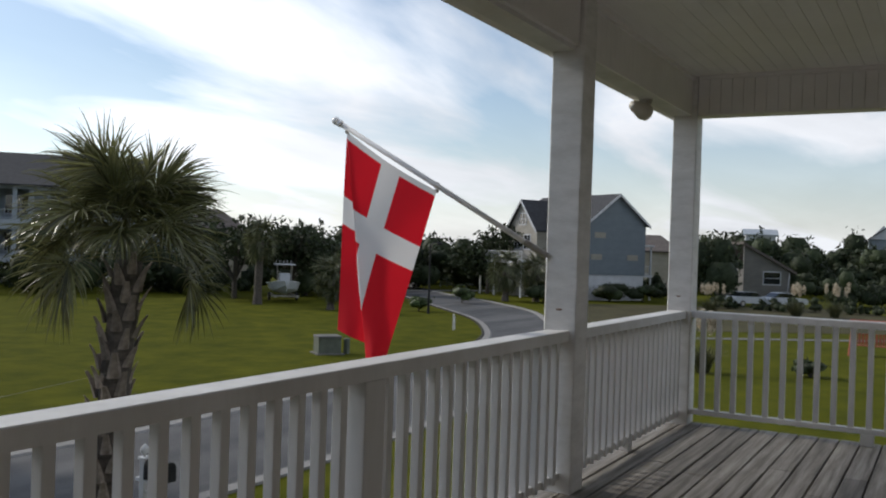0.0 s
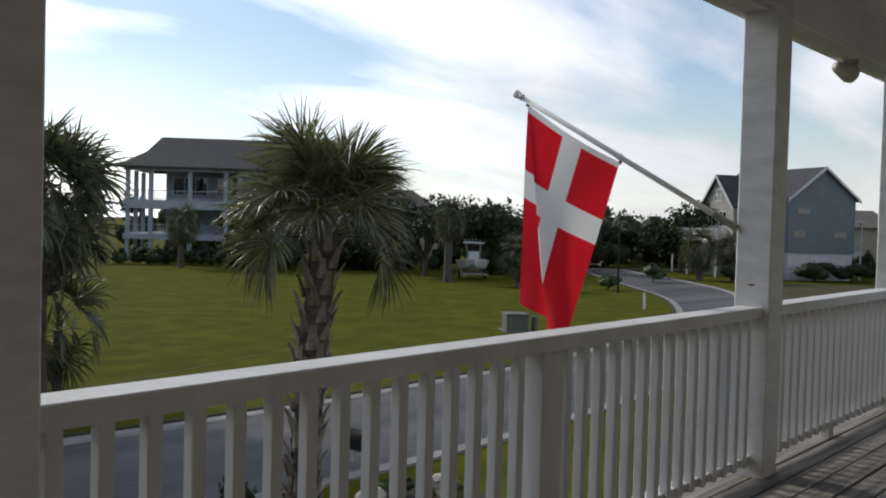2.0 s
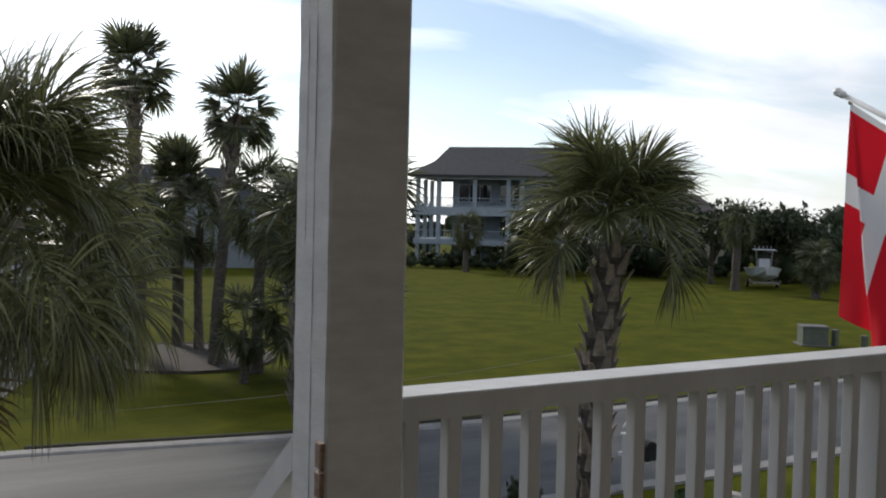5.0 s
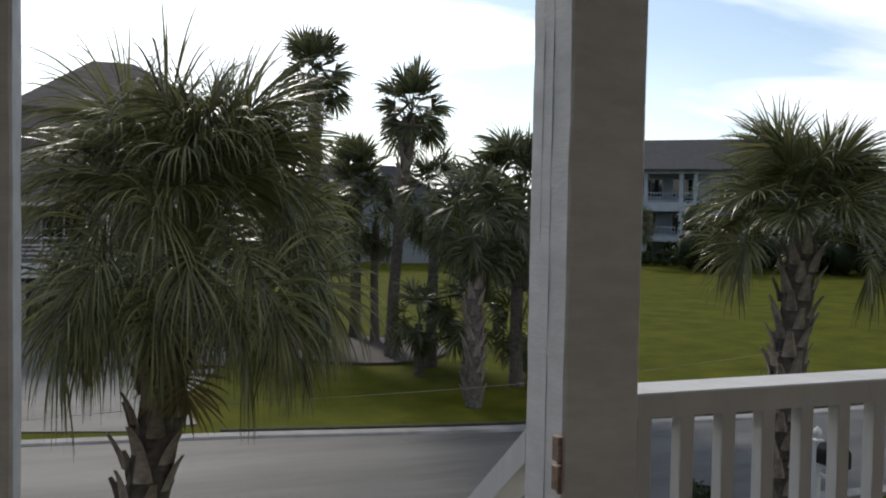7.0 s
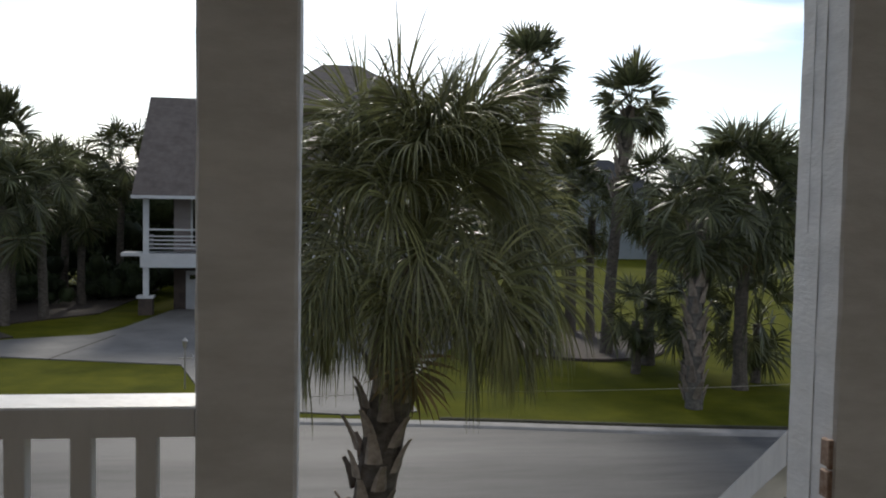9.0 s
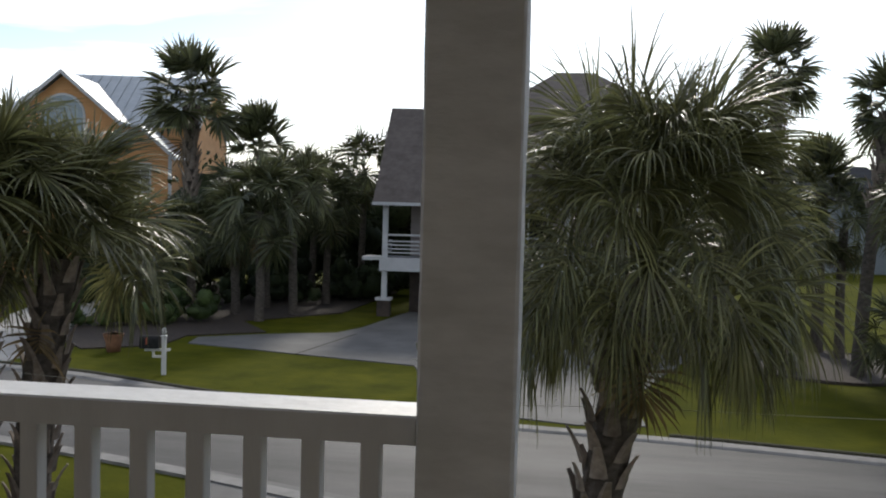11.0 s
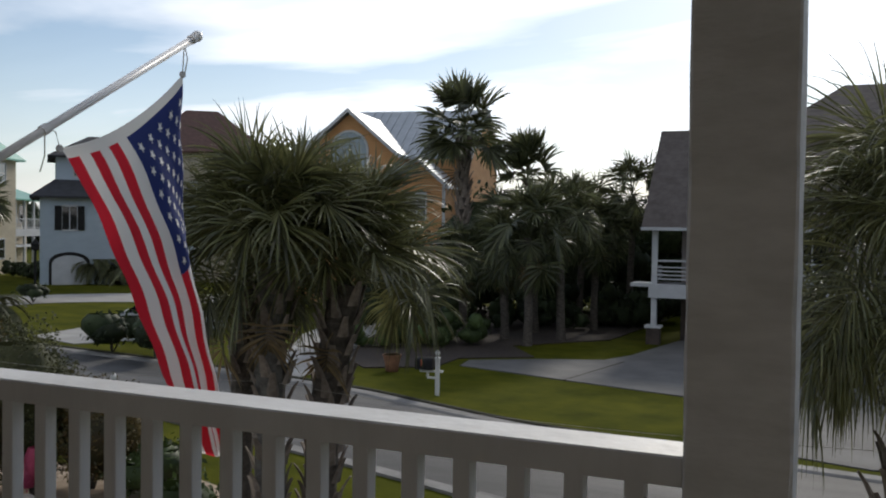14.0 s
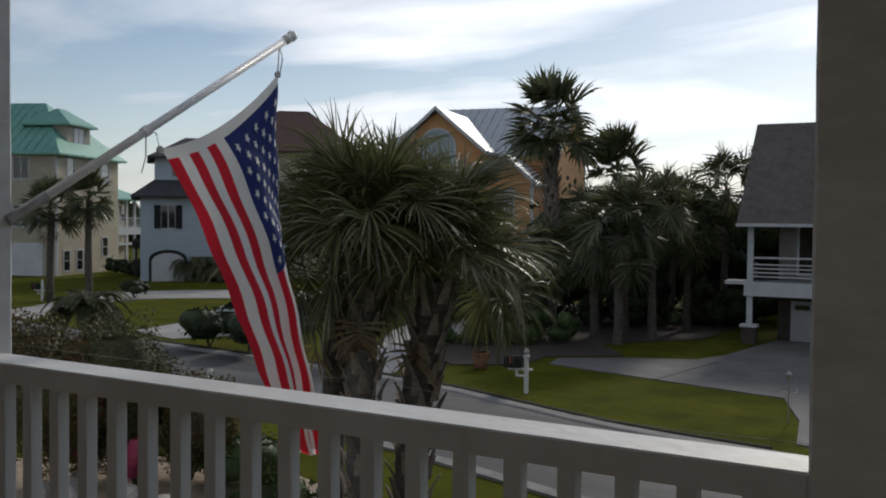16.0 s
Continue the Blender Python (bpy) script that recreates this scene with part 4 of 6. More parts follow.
# row along the neighbour's drive
ROW = "palms along the neighbour's drive"
palm(-17.9, 41.8, 5.85, 0.26, F_STIFF, 26, 2.15, "tall fan palm with shaggy trunk before the orange house", 41, group=ROW, low=-16, boots=(0.5, 5.5), boot_scale=1.6, bias=0.75)
palm(-14.9, 42.9, 3.7, 0.26, F_STIFF, 22, 1.7, "fan palm with stiff upright fronds", 42, group=ROW, low=0, stiff=True)
for k, (px, py, pt, ps) in enumerate([(-11.9, 34.4, 0.9, 1.35), (-13.4, 35.8, 0.2, 1.15), (-11.2, 36.6, 1.6, 1.2), (-13.0, 38.6, 1.4, 1.25), (-10.2, 45.2, 2.9, 1.25), (-12.6, 44.6, 2.1, 1.2), (-9.0, 52, 4.0, 1.25), (-15.6, 36.5, -0.3, 1.1), (-14.8, 39.5, 1.2, 1.2), (-17.2, 35.2, -1.2, 1.0), (-10.9, 41.0, 1.0, 1.2)]):
    palm(px, py, pt, 0.17, F_FAR, 34, ps, "cabbage palm in shade beside the drive", 50 + k, group=ROW, dead=3)
# palms by the far houses on the other side
palm(-43.2, 34.9, 2.35, 0.2, F_STIFF, 26, 1.35, "slim fan palm before the cream house", 71, low=-34)
palm(-45.2, 33.9, 1.7, 0.2, F_STIFF, 26, 1.45, "fan palm before the cream house", 72, low=-34)
palm(44.7, 69.9, 0.2, 0.25, F_FAR, 34, 1.15, "dark cabbage palm before the white house", 73, low=-52)
palm(53.4, 46.3, 1.35, 0.3, F_FAR, 34, 1.1, "dark cabbage palm with slim trunk beside the boat", 74)
palm(53.4, 39.4, -1.21, 0.25, F_FAR, 46, 1.1, "low shaggy olive palm on the lawn edge", 75, dead=6)
palm(76.5, 36.4, -0.7, 0.3, F_FAR, 36, 1.35, "drooping grey-green palm before the blue house", 76, dead=4)
palm(79, 34.4, -0.9, 0.3, F_FAR, 36, 1.3, "drooping grey-green palm before the blue house", 77, dead=4)


def feather_palm(x, y, top, size, label, seed, n=44):
    """A pindo palm: arching feather leaves of many small strips."""
    rng = random.Random(seed)
    ob = thing("feather_palm", label, "palm tree", pose(x, y, G))
    h = top - G
    part("trunk", tube([(0, 0, 0), (0.02, 0, h * 0.5), (0, 0, h)], [0.26, 0.22, 0.2], 10), M_TRUNK, ob)
    for k in range(n):
        a = k * 2.39996
        e = radians(rng.uniform(8, 62))
        p, d = Vector((0, 0, h)), Vector((math.cos(e), 0, math.sin(e)))
        v, f = [], []
        path = [p.copy()]
        for i in range(12):
            p = p + d * size / 12
            d = (d + Vector((0, 0, -0.20))).normalized()
            path.append(p.copy())
            for sgn in (1, -1):
                for o in (0.0, 0.2, 0.4, 0.6, 0.8):
                    q = path[-2].lerp(p, o)
                    ln = 0.34 * size / 1.6 * math.sin(math.pi * min(0.97, (i + o + 1.6) / 14.5))
                    tip = q + Vector((0.45 * ln, sgn * ln * 0.8, 0.12 * ln - 0.3 * ln * i / 12))
                    b = len(v)
                    v += [q, q + d * 0.045, tip]
                    f.append((b, b + 1, b + 2))
        tv, tf = tube(path, 0.012, 3)
        part("frond", join((v, f), (tv, tf)), M_LEAF3, ob, m=Matrix.Rotation(a, 4, "Z"))
    return ob


feather_palm(-28.8, 23.2, -2.0, 2.0, "grey-green feather palm beyond the street", 5)
feather_palm(-51.8, 51.6, -2.1, 2.7, "grey feather palm before the pale blue house", 6)
feather_palm(-50.0, 51.8, -2.5, 2.1, "low feather palm before the pale blue house", 7)

# ---- bushes, trees and woods ----


def leaf_cloud(blobs, per, size, seed, flat=0.75):
    """Many small bent leaves on the shells of uneven blobs (x, y, z, rx, ry, rz)."""
    r = np.random.RandomState(seed)
    V, F = [], []
    base = 0
    for bx, by, bz, rx, ry, rz in blobs:
        m = max(12, int(per * (rx * ry * rz) ** (2 / 3)))
        d = r.normal(size=(m, 3))
        d /= np.linalg.norm(d, axis=1)[:, None]
        rad = 1 - 0.35 * r.rand(m) ** 2
        bump = 1 + 0.22 * np.sin(d[:, 0] * 5 + bx) * np.sin(d[:, 1] * 6 + by) + 0.15 * np.sin(d[:, 2] * 9 + bx * 3)
        c = np.stack([bx + d[:, 0] * rx * rad * bump, by + d[:, 1] * ry * rad * bump, bz + d[:, 2] * rz * rad * bump], 1)
        a = r.normal(size=(m, 3))
        a /= np.linalg.norm(a, axis=1)[:, None]
        b = np.cross(a, d + 0.6 * r.normal(size=(m, 3)))
        b /= np.linalg.norm(b, axis=1)[:, None] + 1e-9
        s = size * (0.6 + 0.8 * r.rand(m))[:, None]
        quad = np.stack([c - a * s, c + b * s * 0.45, c + a * s, c - b * s * 0.45], 1).reshape(-1, 3)
        V.append(quad)
        F.append(np.arange(m * 4).reshape(-1, 4) + base)
        base += m * 4
    return np.concatenate(V), np.concatenate(F)


def cloud_part(name, blobs, per, size, seed, material, parent=None, label="", core=False):
    v, f = leaf_cloud(blobs, per, size, seed)
    if core:
        cv, cq = [], []
        for b in blobs:
            bv2, bf2 = ball(*b[:3], b[3] * 0.78, b[4] * 0.78, b[5] * 0.78, 8, 5)
            o = len(v) + len(cv)
            cv += bv2
            cq += [tuple(i + o for i in (q if len(q) == 4 else (*q, q[2]))) for q in bf2 if len(q) == 4]
        v, f = np.concatenate([v, np.array(cv)]), np.concatenate([f, np.array(cq)])
    me = bpy.data.meshes.new(name)
    me.vertices.add(len(v))
    me.vertices.foreach_set("co", v.astype(np.float32).ravel())
    me.loops.add(f.size)
    me.loops.foreach_set("vertex_index", f.astype(np.int32).ravel())
    me.polygons.add(len(f))
    me.polygons.foreach_set("loop_start", np.arange(0, f.size, 4, dtype=np.int32))
    me.materials.append(material)
    me.update(calc_edges=True)
    return part(name, me, material, parent, label)


def bush(x, y, r, h, label, seed, material=None, per=90, size=0.09, name="bush", base=G):
    rng = random.Random(seed)
    ob = thing(name, label, "bush", pose(x, y, base))
    blobs = [(rng.uniform(-0.5, 0.5) * r, rng.uniform(-0.5, 0.5) * r, h * rng.uniform(0.35, 0.68), r * rng.uniform(0.5, 0.7), r * rng.uniform(0.5, 0.7), h * rng.uniform(0.26, 0.36)) for _ in range(7)]
    blobs += [(b[0] * 0.9, b[1] * 0.9, b[2] * 0.9, b[3] * 0.6, b[4] * 0.6, b[5] * 0.6) for b in blobs[:4]]
    cloud_part("foliage", blobs, per, size, seed, material or M_LEAF, ob, core=True)
    part("stem", join(*[tube([(0, 0, -0.01), (b[0] * 0.4, b[1] * 0.4, b[2] * 0.5), (b[0], b[1], b[2])], [0.035, 0.025, 0.01], 5) for b in blobs[:4]]), M_BARK, ob)
    return ob


def tree(x, y, h, r, label, seed, material=None, per=26, size=0.22, base=G, spread=0.62):
    rng = random.Random(seed)
    ob = thing("tree", label, "tree", pose(x, y, base))
    blobs, limbs = [], []
    fork = h * 0.3
    for k in range(11):
        a, q = k * 2.4 + rng.uniform(-0.4, 0.4), rng.uniform(0.25, 1)
        c = (math.cos(a) * r * spread * q, math.sin(a) * r * spread * q, h * rng.uniform(0.42, 0.86))
        rr = r * rng.uniform(0.28, 0.44)
        blobs.append((*c, rr, rr, rr * 0.75))
        limbs.append(tube([(0, 0, fork * 0.7), (c[0] * 0.5, c[1] * 0.5, (fork + c[2]) / 2), c], [h * 0.018, h * 0.012, h * 0.005], 5))
    blobs += [(b[0] * 0.8, b[1] * 0.8, b[2] * 0.95, b[3] * 0.62, b[4] * 0.62, b[5] * 0.62) for b in blobs]
    part("trunk", join(tube([(0, 0, -0.05), (0.1, 0.05, fork), (0, 0, h * 0.6)], [h * 0.035, h * 0.026, h * 0.012], 8), *limbs), M_BARK, ob)
    cloud_part("crown", blobs, per * 1.8, size * 0.85, seed, material or M_LEAF, ob)
    return ob


def woods(name, line, h, label, seed, depth=8, step=4.5, material=None, size=0.5, per=7):
    """A far belt of trees along a line of the plan, as one piece of stuff."""
    rng = random.Random(seed)
    blobs = []
    pts = [np.array(p, float) for p in line]
    for a, b in zip(pts, pts[1:]):
        n = max(1, int(np.linalg.norm(b - a) / step))
        for k in range(n):
            for _ in range(3):
                p = a + (b - a) * (k + rng.random()) / n
                hh = h * rng.uniform(0.55, 1.12)
                rr = hh * rng.uniform(0.28, 0.45)
                x, y = p[0] + rng.uniform(-depth, depth) / 2, p[1] + rng.uniform(-depth, depth) / 2
                for _ in range(3):
                    blobs.append((x + rng.uniform(-rr, rr) * 0.7, y + rng.uniform(-rr, rr) * 0.7, G + hh * rng.uniform(0.2, 0.72), rr * rng.uniform(0.55, 0.8), rr * rng.uniform(0.55, 0.8), hh * rng.uniform(0.18, 0.30)))
                blobs.append((x, y, G + hh * 0.3, rr, rr, hh * 0.3))
    ob = cloud_part(name, blobs, per * 3.4, size * 0.6, seed, material or M_LEAF, core=True)
    return tagged(ob, label, "trees", "", "stuff")


woods("woods", [(50, 66), (62, 58), (72, 52), (84, 62), (100, 62), (118, 50)], 7.0, "dark belt of live oaks behind the lawn", 1, material=M_LEAF)
woods("woods", [(86, 58), (104, 46), (120, 40)], 6.5, "dark coastal scrub trees by the far road", 2)
woods("woods", [(118, 42), (127, 28), (134, 14), (138, 0), (140, -18)], 6.6, "dark coastal trees behind the far houses", 3, depth=12)
woods("woods", [(150, 60), (165, 30), (175, 0), (176, -30)], 9.6, "distant tree line on a low dune", 4, depth=20, step=7, size=0.9, per=3)
woods("woods", [(20, 110), (50, 112), (80, 98), (110, 90), (140, 70)], 8.5, "distant tree line behind the houses", 5, depth=14, step=7, size=0.8, per=3)
woods("woods", [(-26, 52), (-19, 46), (-13, 50), (-6, 56), (2, 60)], 6.8, "dark trees behind the neighbour's drive", 6, depth=6, step=3.5, size=0.35, per=12)
woods("hedge", [(-4, 66), (6, 72), (22, 82), (36, 92)], 6.4, "dark shrubs beyond the lawn", 7, depth=5, step=3, size=0.3, per=16)
woods("woods", [(-160, 90), (-120, 110), (-80, 120), (-40, 118), (0, 120)], 9.0, "distant trees between the houses", 8, depth=16, step=8, size=0.9, per=3)
woods("hedge", [(34, 84), (44, 77), (52, 69.5), (60, 61.5), (64, 57)], 2.0, "clipped dark hedge before the white house", 9, depth=2.5, step=2.0, size=0.28, per=20)
woods("hedge", [(20, 87), (29, 82), (38.0, 78)], 4.3, "dark shrubs beside the white house", 15, depth=3, step=2.0, size=0.28, per=20)
woods("woods", [(126, 40), (138, 22), (145, 4), (147, -26)], 8.2, "dark dense coastal trees on the horizon", 16, depth=10, step=3.5, size=0.6, per=7)
woods("hedge", [(-64.5, 54.5), (-58.8, 53.5)], 1.9, "clipped dark hedge before the cream house", 18, depth=1.2, step=1.0, size=0.2, per=30)
woods("hedge", [(96, 36), (101, 27)], 3.0, "dark shrubs below the blue house", 10, depth=3, step=2.0, size=0.35, per=14)
woods("undergrowth", [(-22, 40), (-17, 37), (-14, 42), (-10.5, 42), (-9.5, 47)], 2.4, "dark shaded undergrowth beneath the palms", 11, depth=4, step=1.6, size=0.2, per=26)
woods("undergrowth", [(-17.4, 31.5), (-15.2, 31.8), (-14.2, 34.5)], 1.6, "dark low shrubs at the foot of palms", 12, depth=2, step=0.9, size=0.14, per=40, material=M_LEAF2)
woods("hedge", [(85, 19.5), (88, 12), (90, 3), (91, -8)], 1.5, "low dark scrub behind the pampas grass", 13, depth=2.5, step=1.8, size=0.25, per=24)
woods("woods", [(103, 12), (108, 2), (110, -12)], 4.4, "dark scrub between the far houses", 14, depth=4, step=2.5, size=0.35, per=14)
tree(66, 51.6, 7.4, 4.6, "dark spreading live oak by the road bend", 61, per=20, size=0.3)
tree(88, 44, 7.0, 5.2, "dark leaning live oak across the road", 62, per=42, size=0.32)
bush(94.6, 21.4, 3.4, 7.4, "dark dense evergreen tree before a grey house", 63, per=26, size=0.32, name="evergreen_tree")
tree(57, 52, 7.0, 5.0, "dark round oak behind the boat", 64, per=42, size=0.3)
tree(62.5, 50.5, 6.8, 4.6, "dark round oak beside the boat", 65, per=42, size=0.3)
for k, (bx, by, br, bh, bm) in enumerate([(70, 37.5, 1.3, 1.6, M_LEAF2), (78, 33.2, 2.0, 2.2, M_LEAF), (86, 29.5, 2.2, 2.2, M_LEAF), (89.5, 27.2, 2.0, 2.0, M_LEAF), (39.5, 5.0, 0.75, 0.85, M_LEAF), (-24.3, 24.9, 1.35, 1.7, M_LEAF), (-21.8, 24.3, 1.25, 1.6, M_LEAF), (-43, 38, 1.0, 1.2, M_LEAF), (57.8, 34.6, 1.0, 1.2, M_LEAF2)]):
    bush(bx, by, br, bh, "rounded dark green shrub on the grass", 80 + k, bm, per=60, size=0.12)
# front yard bushes seen between the balusters
for k, (bx, by, br, bh) in enumerate([(-14.3, 10.8, 1.35, 3.15), (-13.3, 11.7, 1.3, 3.0), (-12.3, 12.1, 1.0, 2.3)]):
    bush(bx, by, br, bh, "crape myrtle shrub with reddish autumn leaves", 100 + k, M_LEAF3 if k == 1 else M_AUTUMN, per=5200, size=0.036, name="flowering_shrub")
for k, (bx, by, br, bh) in enumerate([(-13.7, 10.9, 0.7, 2.6), (-12.7, 11.2, 0.32, 1.1)]):
    bush(bx, by, br, bh, "shrub with deep pink blossom", 110 + k, M_PINK, per=260, size=0.035, name="pink_shrub")
for k, (bx, by, br, bh, bm) in enumerate([(-8.6, 10.2, 1.0, 1.3, M_LEAF2), (-7.4, 9.9, 0.9, 1.2, M_LEAF2), (-5.2, 8.5, 0.8, 1.3, M_LEAF), (-10.7, 12.2, 0.9, 1.1, M_LEAF2), (-11.7, 12.5, 0.7, 0.9, M_LEAF2), (11.0, 10.6, 0.35, 0.4, M_LEAF2), (9.3, 11.2, 0.35, 0.4, M_LEAF2), (8.6, 11.7, 0.35, 0.6, M_LEAF), (-4.6, 10.2, 0.8, 0.9, M_LEAF2), (-9.6, 8.2, 0.8, 0.9, M_LEAF3), (7.8, 9.2, 0.6, 0.6, M_LEAF2), (9.6, 8.6, 0.6, 0.6, M_LEAF2), (11.0, 9.4, 0.5, 0.5, M_LEAF3)]):
    bush(bx, by, br, bh, "leafy green shrub in the front bed", 120 + k, bm, per=420, size=0.065)


def pampas(x, y, h, r, label, seed):
    rng = random.Random(seed)
    ob = thing("pampas_grass", label, "grass", pose(x, y, G))
    v, f = [], []
    for k in range(260):
        a, e = rng.uniform(0, 6.28), rng.uniform(0.2, 1)
        p = Vector((rng.uniform(-0.2, 0.2) * r, rng.uniform(-0.2, 0.2) * r, 0))
        d = Vector((math.cos(a) * e, math.sin(a) * e, 1.3)).normalized()
        s = Vector((-math.sin(a), math.cos(a), 0)) * 0.02
        b = len(v)
        for i in range(5):
            w = s * (1 - i / 4.2)
            v += [p - w, p + w]
            p = p + d * h * 0.22
            d = (d + Vector((math.cos(a), math.sin(a), -0.9)) * 0.22).normalized()
        f += [(b + 2 * i, b + 2 * i + 1, b + 2 * i + 3, b + 2 * i + 2) for i in range(4)]
    part("blades", (v, f), M_LEAF3, ob)
    for k in range(9):
        a, q = rng.uniform(0, 6.28), rng.uniform(0.1, 0.7) * r
        x1, y1, z1 = math.cos(a) * q, math.sin(a) * q, h * rng.uniform(0.85, 1.05)
        cloud_part("plume", [(x1, y1, z1 + 0.11 * j * h / 2, 0.13 * h / 2, 0.13 * h / 2, 0.13 * h / 2) for j in range(6)], 700, 0.08, seed + k, M_PLUME, ob, "cream feathery plume")
    return ob


PG = "pampas grass clumps"
for k, (px, py, ph) in enumerate([(37.6, 8.9, 1.9), (76, 17.4, 2.1), (79, 11.2, 2.2), (82, 8.6, 2.2)]):
    tagged(pampas(px, py, ph, 1.0 if k == 0 else 1.5, "pampas grass clump with tall cream plumes", 200 + k), group=PG)

# ---- houses ----


def wall_window(parent, xc, zc, w, h, y, cols=2, rows=2, material=None, frame_mat=None, bar=0.07, side=None):
    """A window in a wall whose face looks to -y at y (or, with side, to -x at that x): a frame, its bars and a set-back pane."""
    fm = frame_mat or M_TRIM

    def turn(geo):
        return geo if side is None else ([(q[1], q[0], q[2]) for q in geo[0]], [tuple(reversed(k)) for k in geo[1]])
    inner = [(xc - w / 2, zc - h / 2), (xc + w / 2, zc - h / 2), (xc + w / 2, zc + h / 2), (xc - w / 2, zc + h / 2)]
    outer = [(xc - w / 2 - 0.09, zc - h / 2 - 0.12), (xc + w / 2 + 0.09, zc - h / 2 - 0.12), (xc + w / 2 + 0.09, zc + h / 2 + 0.12), (xc - w / 2 - 0.09, zc + h / 2 + 0.12)]
    v = [(a, yy, b) for yy in (y - 0.06, y + 0.02) for loop in (outer, inner) for a, b in loop]
    f = []
    for k in range(4):
        n = (k + 1) % 4
        f += [(k, n, 4 + n, 4 + k), (8 + n, 8 + k, 12 + k, 12 + n), (n, k, 8 + k, 8 + n), (4 + k, 4 + n, 12 + n, 12 + k)]
    fr = part("window", turn((v, f)), fm, parent, "framed window")
    part("pane", turn(box(xc - w / 2, xc + w / 2, y - 0.012, y + 0.02, zc - h / 2, zc + h / 2)), material or M_GLASS, fr)
    for k in range(1, cols):
        c = xc - w / 2 + w * k / cols
        part("glazing_bar", turn(box(c - bar / 2, c + bar / 2, y - 0.05, y - 0.012, zc - h / 2, zc + h / 2)), fm, fr)
    for k in range(1, rows):
        c = zc - h / 2 + h * k / rows
        part("glazing_bar", turn(box(xc - w / 2, xc + w / 2, y - 0.046, y - 0.012, c - bar / 3, c + bar / 3)), fm, fr)
    return fr


def slab(quad, th=0.16):
    """A roof slope: a thick sheet under four or three corners."""
    n = len(quad)
    v = [tuple(q) for q in quad] + [(q[0], q[1], q[2] - th) for q in quad]
    return v, [tuple(range(n)), tuple(range(2 * n - 1, n - 1, -1))] + [(i, n + i, n + (i + 1) % n, (i + 1) % n) for i in range(n)]


def gable_roof(parent, x0, x1, y0, y1, ze, zr, along, material, over=0.4, hip0=0.0, hip1=0.0, name="roof"):
    """Two slopes (and hips) over a rectangle; along: the axis of the ridge."""
    x0, x1, y0, y1 = x0 - over, x1 + over, y0 - over, y1 + over
    if along == "x":
        ym = (y0 + y1) / 2
        a, b = (x0 + hip0, ym, zr), (x1 - hip1, ym, zr)
        geos = [slab([(x0, y0, ze), (x1, y0, ze), b, a]), slab([(x1, y1, ze), (x0, y1, ze), a, b])]
        if hip0:
            geos.append(slab([(x0, y1, ze), (x0, y0, ze), a]))
        if hip1:
            geos.append(slab([(x1, y0, ze), (x1, y1, ze), b]))
    else:
        xm = (x0 + x1) / 2
        a, b = (xm, y0 + hip0, zr), (xm, y1 - hip1, zr)
        geos = [slab([(x0, y1, ze), (x0, y0, ze), a, b]), slab([(x1, y0, ze), (x1, y1, ze), b, a])]
        if hip0:
            geos.append(slab([(x0, y0, ze), (x1, y0, ze), a]))
        if hip1:
            geos.append(slab([(x1, y1, ze), (x0, y1, ze), b]))
    return part(name, join(*geos), material, parent)


def gable_wall(x0, x1, y, ze, za, th=0.2):
    return prism([(x0, ze), (x1, ze), ((x0 + x1) / 2, za)], y, y + th, "y")


def porch_rail(parent, x0, x1, y, z, step=0.35, h=0.95, material=None):
    geos = [box(x0, x1, y - 0.04, y + 0.04, z + h - 0.07, z + h), box(x0, x1, y - 0.03, y + 0.03, z + 0.1, z + 0.17)]
    n = max(2, int((x1 - x0) / step))
    geos += [box(x0 + (x1 - x0) * k / n - 0.02, x0 + (x1 - x0) * k / n + 0.02, y - 0.02, y + 0.02, z + 0.12, z + h - 0.05) for k in range(n)]
    return part("railing", join(*geos), material or M_TRIM, parent)


# three-storey pale house with stacked porches, across the lawn
wh = thing("porch_house", "pale three-storey beach house with stacked white porches", "house", pose(46.6, 82.8, 0, 0, 0, -44.0))
PW, DEP = 11.3, 3.2
part("wall", box(3.2, PW, DEP, 12, G, 5.9), M_W_PALE, wh)
part("wall", box(PW, 25.6, 0.4, 12, G, 4.6), M_W_PALE, wh)
part("wall", box(PW, 20.5, 0.4, 12, 4.4, 5.9), M_W_PALE, wh)
for z0, z1 in ((1.81, 2.71), (-1.24, -0.68)):
    part("porch_floor", box(-0.2, PW, -0.2, 12, z0, z1), M_TRIM_SHADE, wh)
part("entablature", box(-0.2, 20.6, -0.2, 0.3, 5.55, 5.98), M_TRIM_SHADE, wh)
for cx in (0.15, 2.4, 6.2, 9.7, 11.1):
    for z0, z1 in ((2.71, 5.6), (-0.68, 1.81), (G, -1.24)):
        part("column", box(cx - 0.19, cx + 0.19, 0.0, 0.38, z0, z1), M_TRIM_SHADE, wh)
for cy in (3.2, 6.2, 9.4):
    for z0, z1 in ((2.71, 5.6), (-0.68, 1.81), (G, -1.24)):
        part("column", box(-0.04, 0.34, cy, cy + 0.38, z0, z1), M_TRIM_SHADE, wh)
for z in (2.71, -0.68):
    porch_rail(wh, 0.0, PW, 0.15, z, 0.3, material=M_TRIM_SHADE)
for wx, wz, ww in ((5.6, 4.2, 3.4), (9.4, 4.2, 2.0), (5.6, 0.65, 2.2), (9.4, 0.65, 2.0), (5.4, -2.3, 2.0), (8.6, -2.3, 2.0)):
    wall_window(wh, wx, wz, ww, 1.75, DEP, 3, 1, frame_mat=M_TRIM_SHADE)
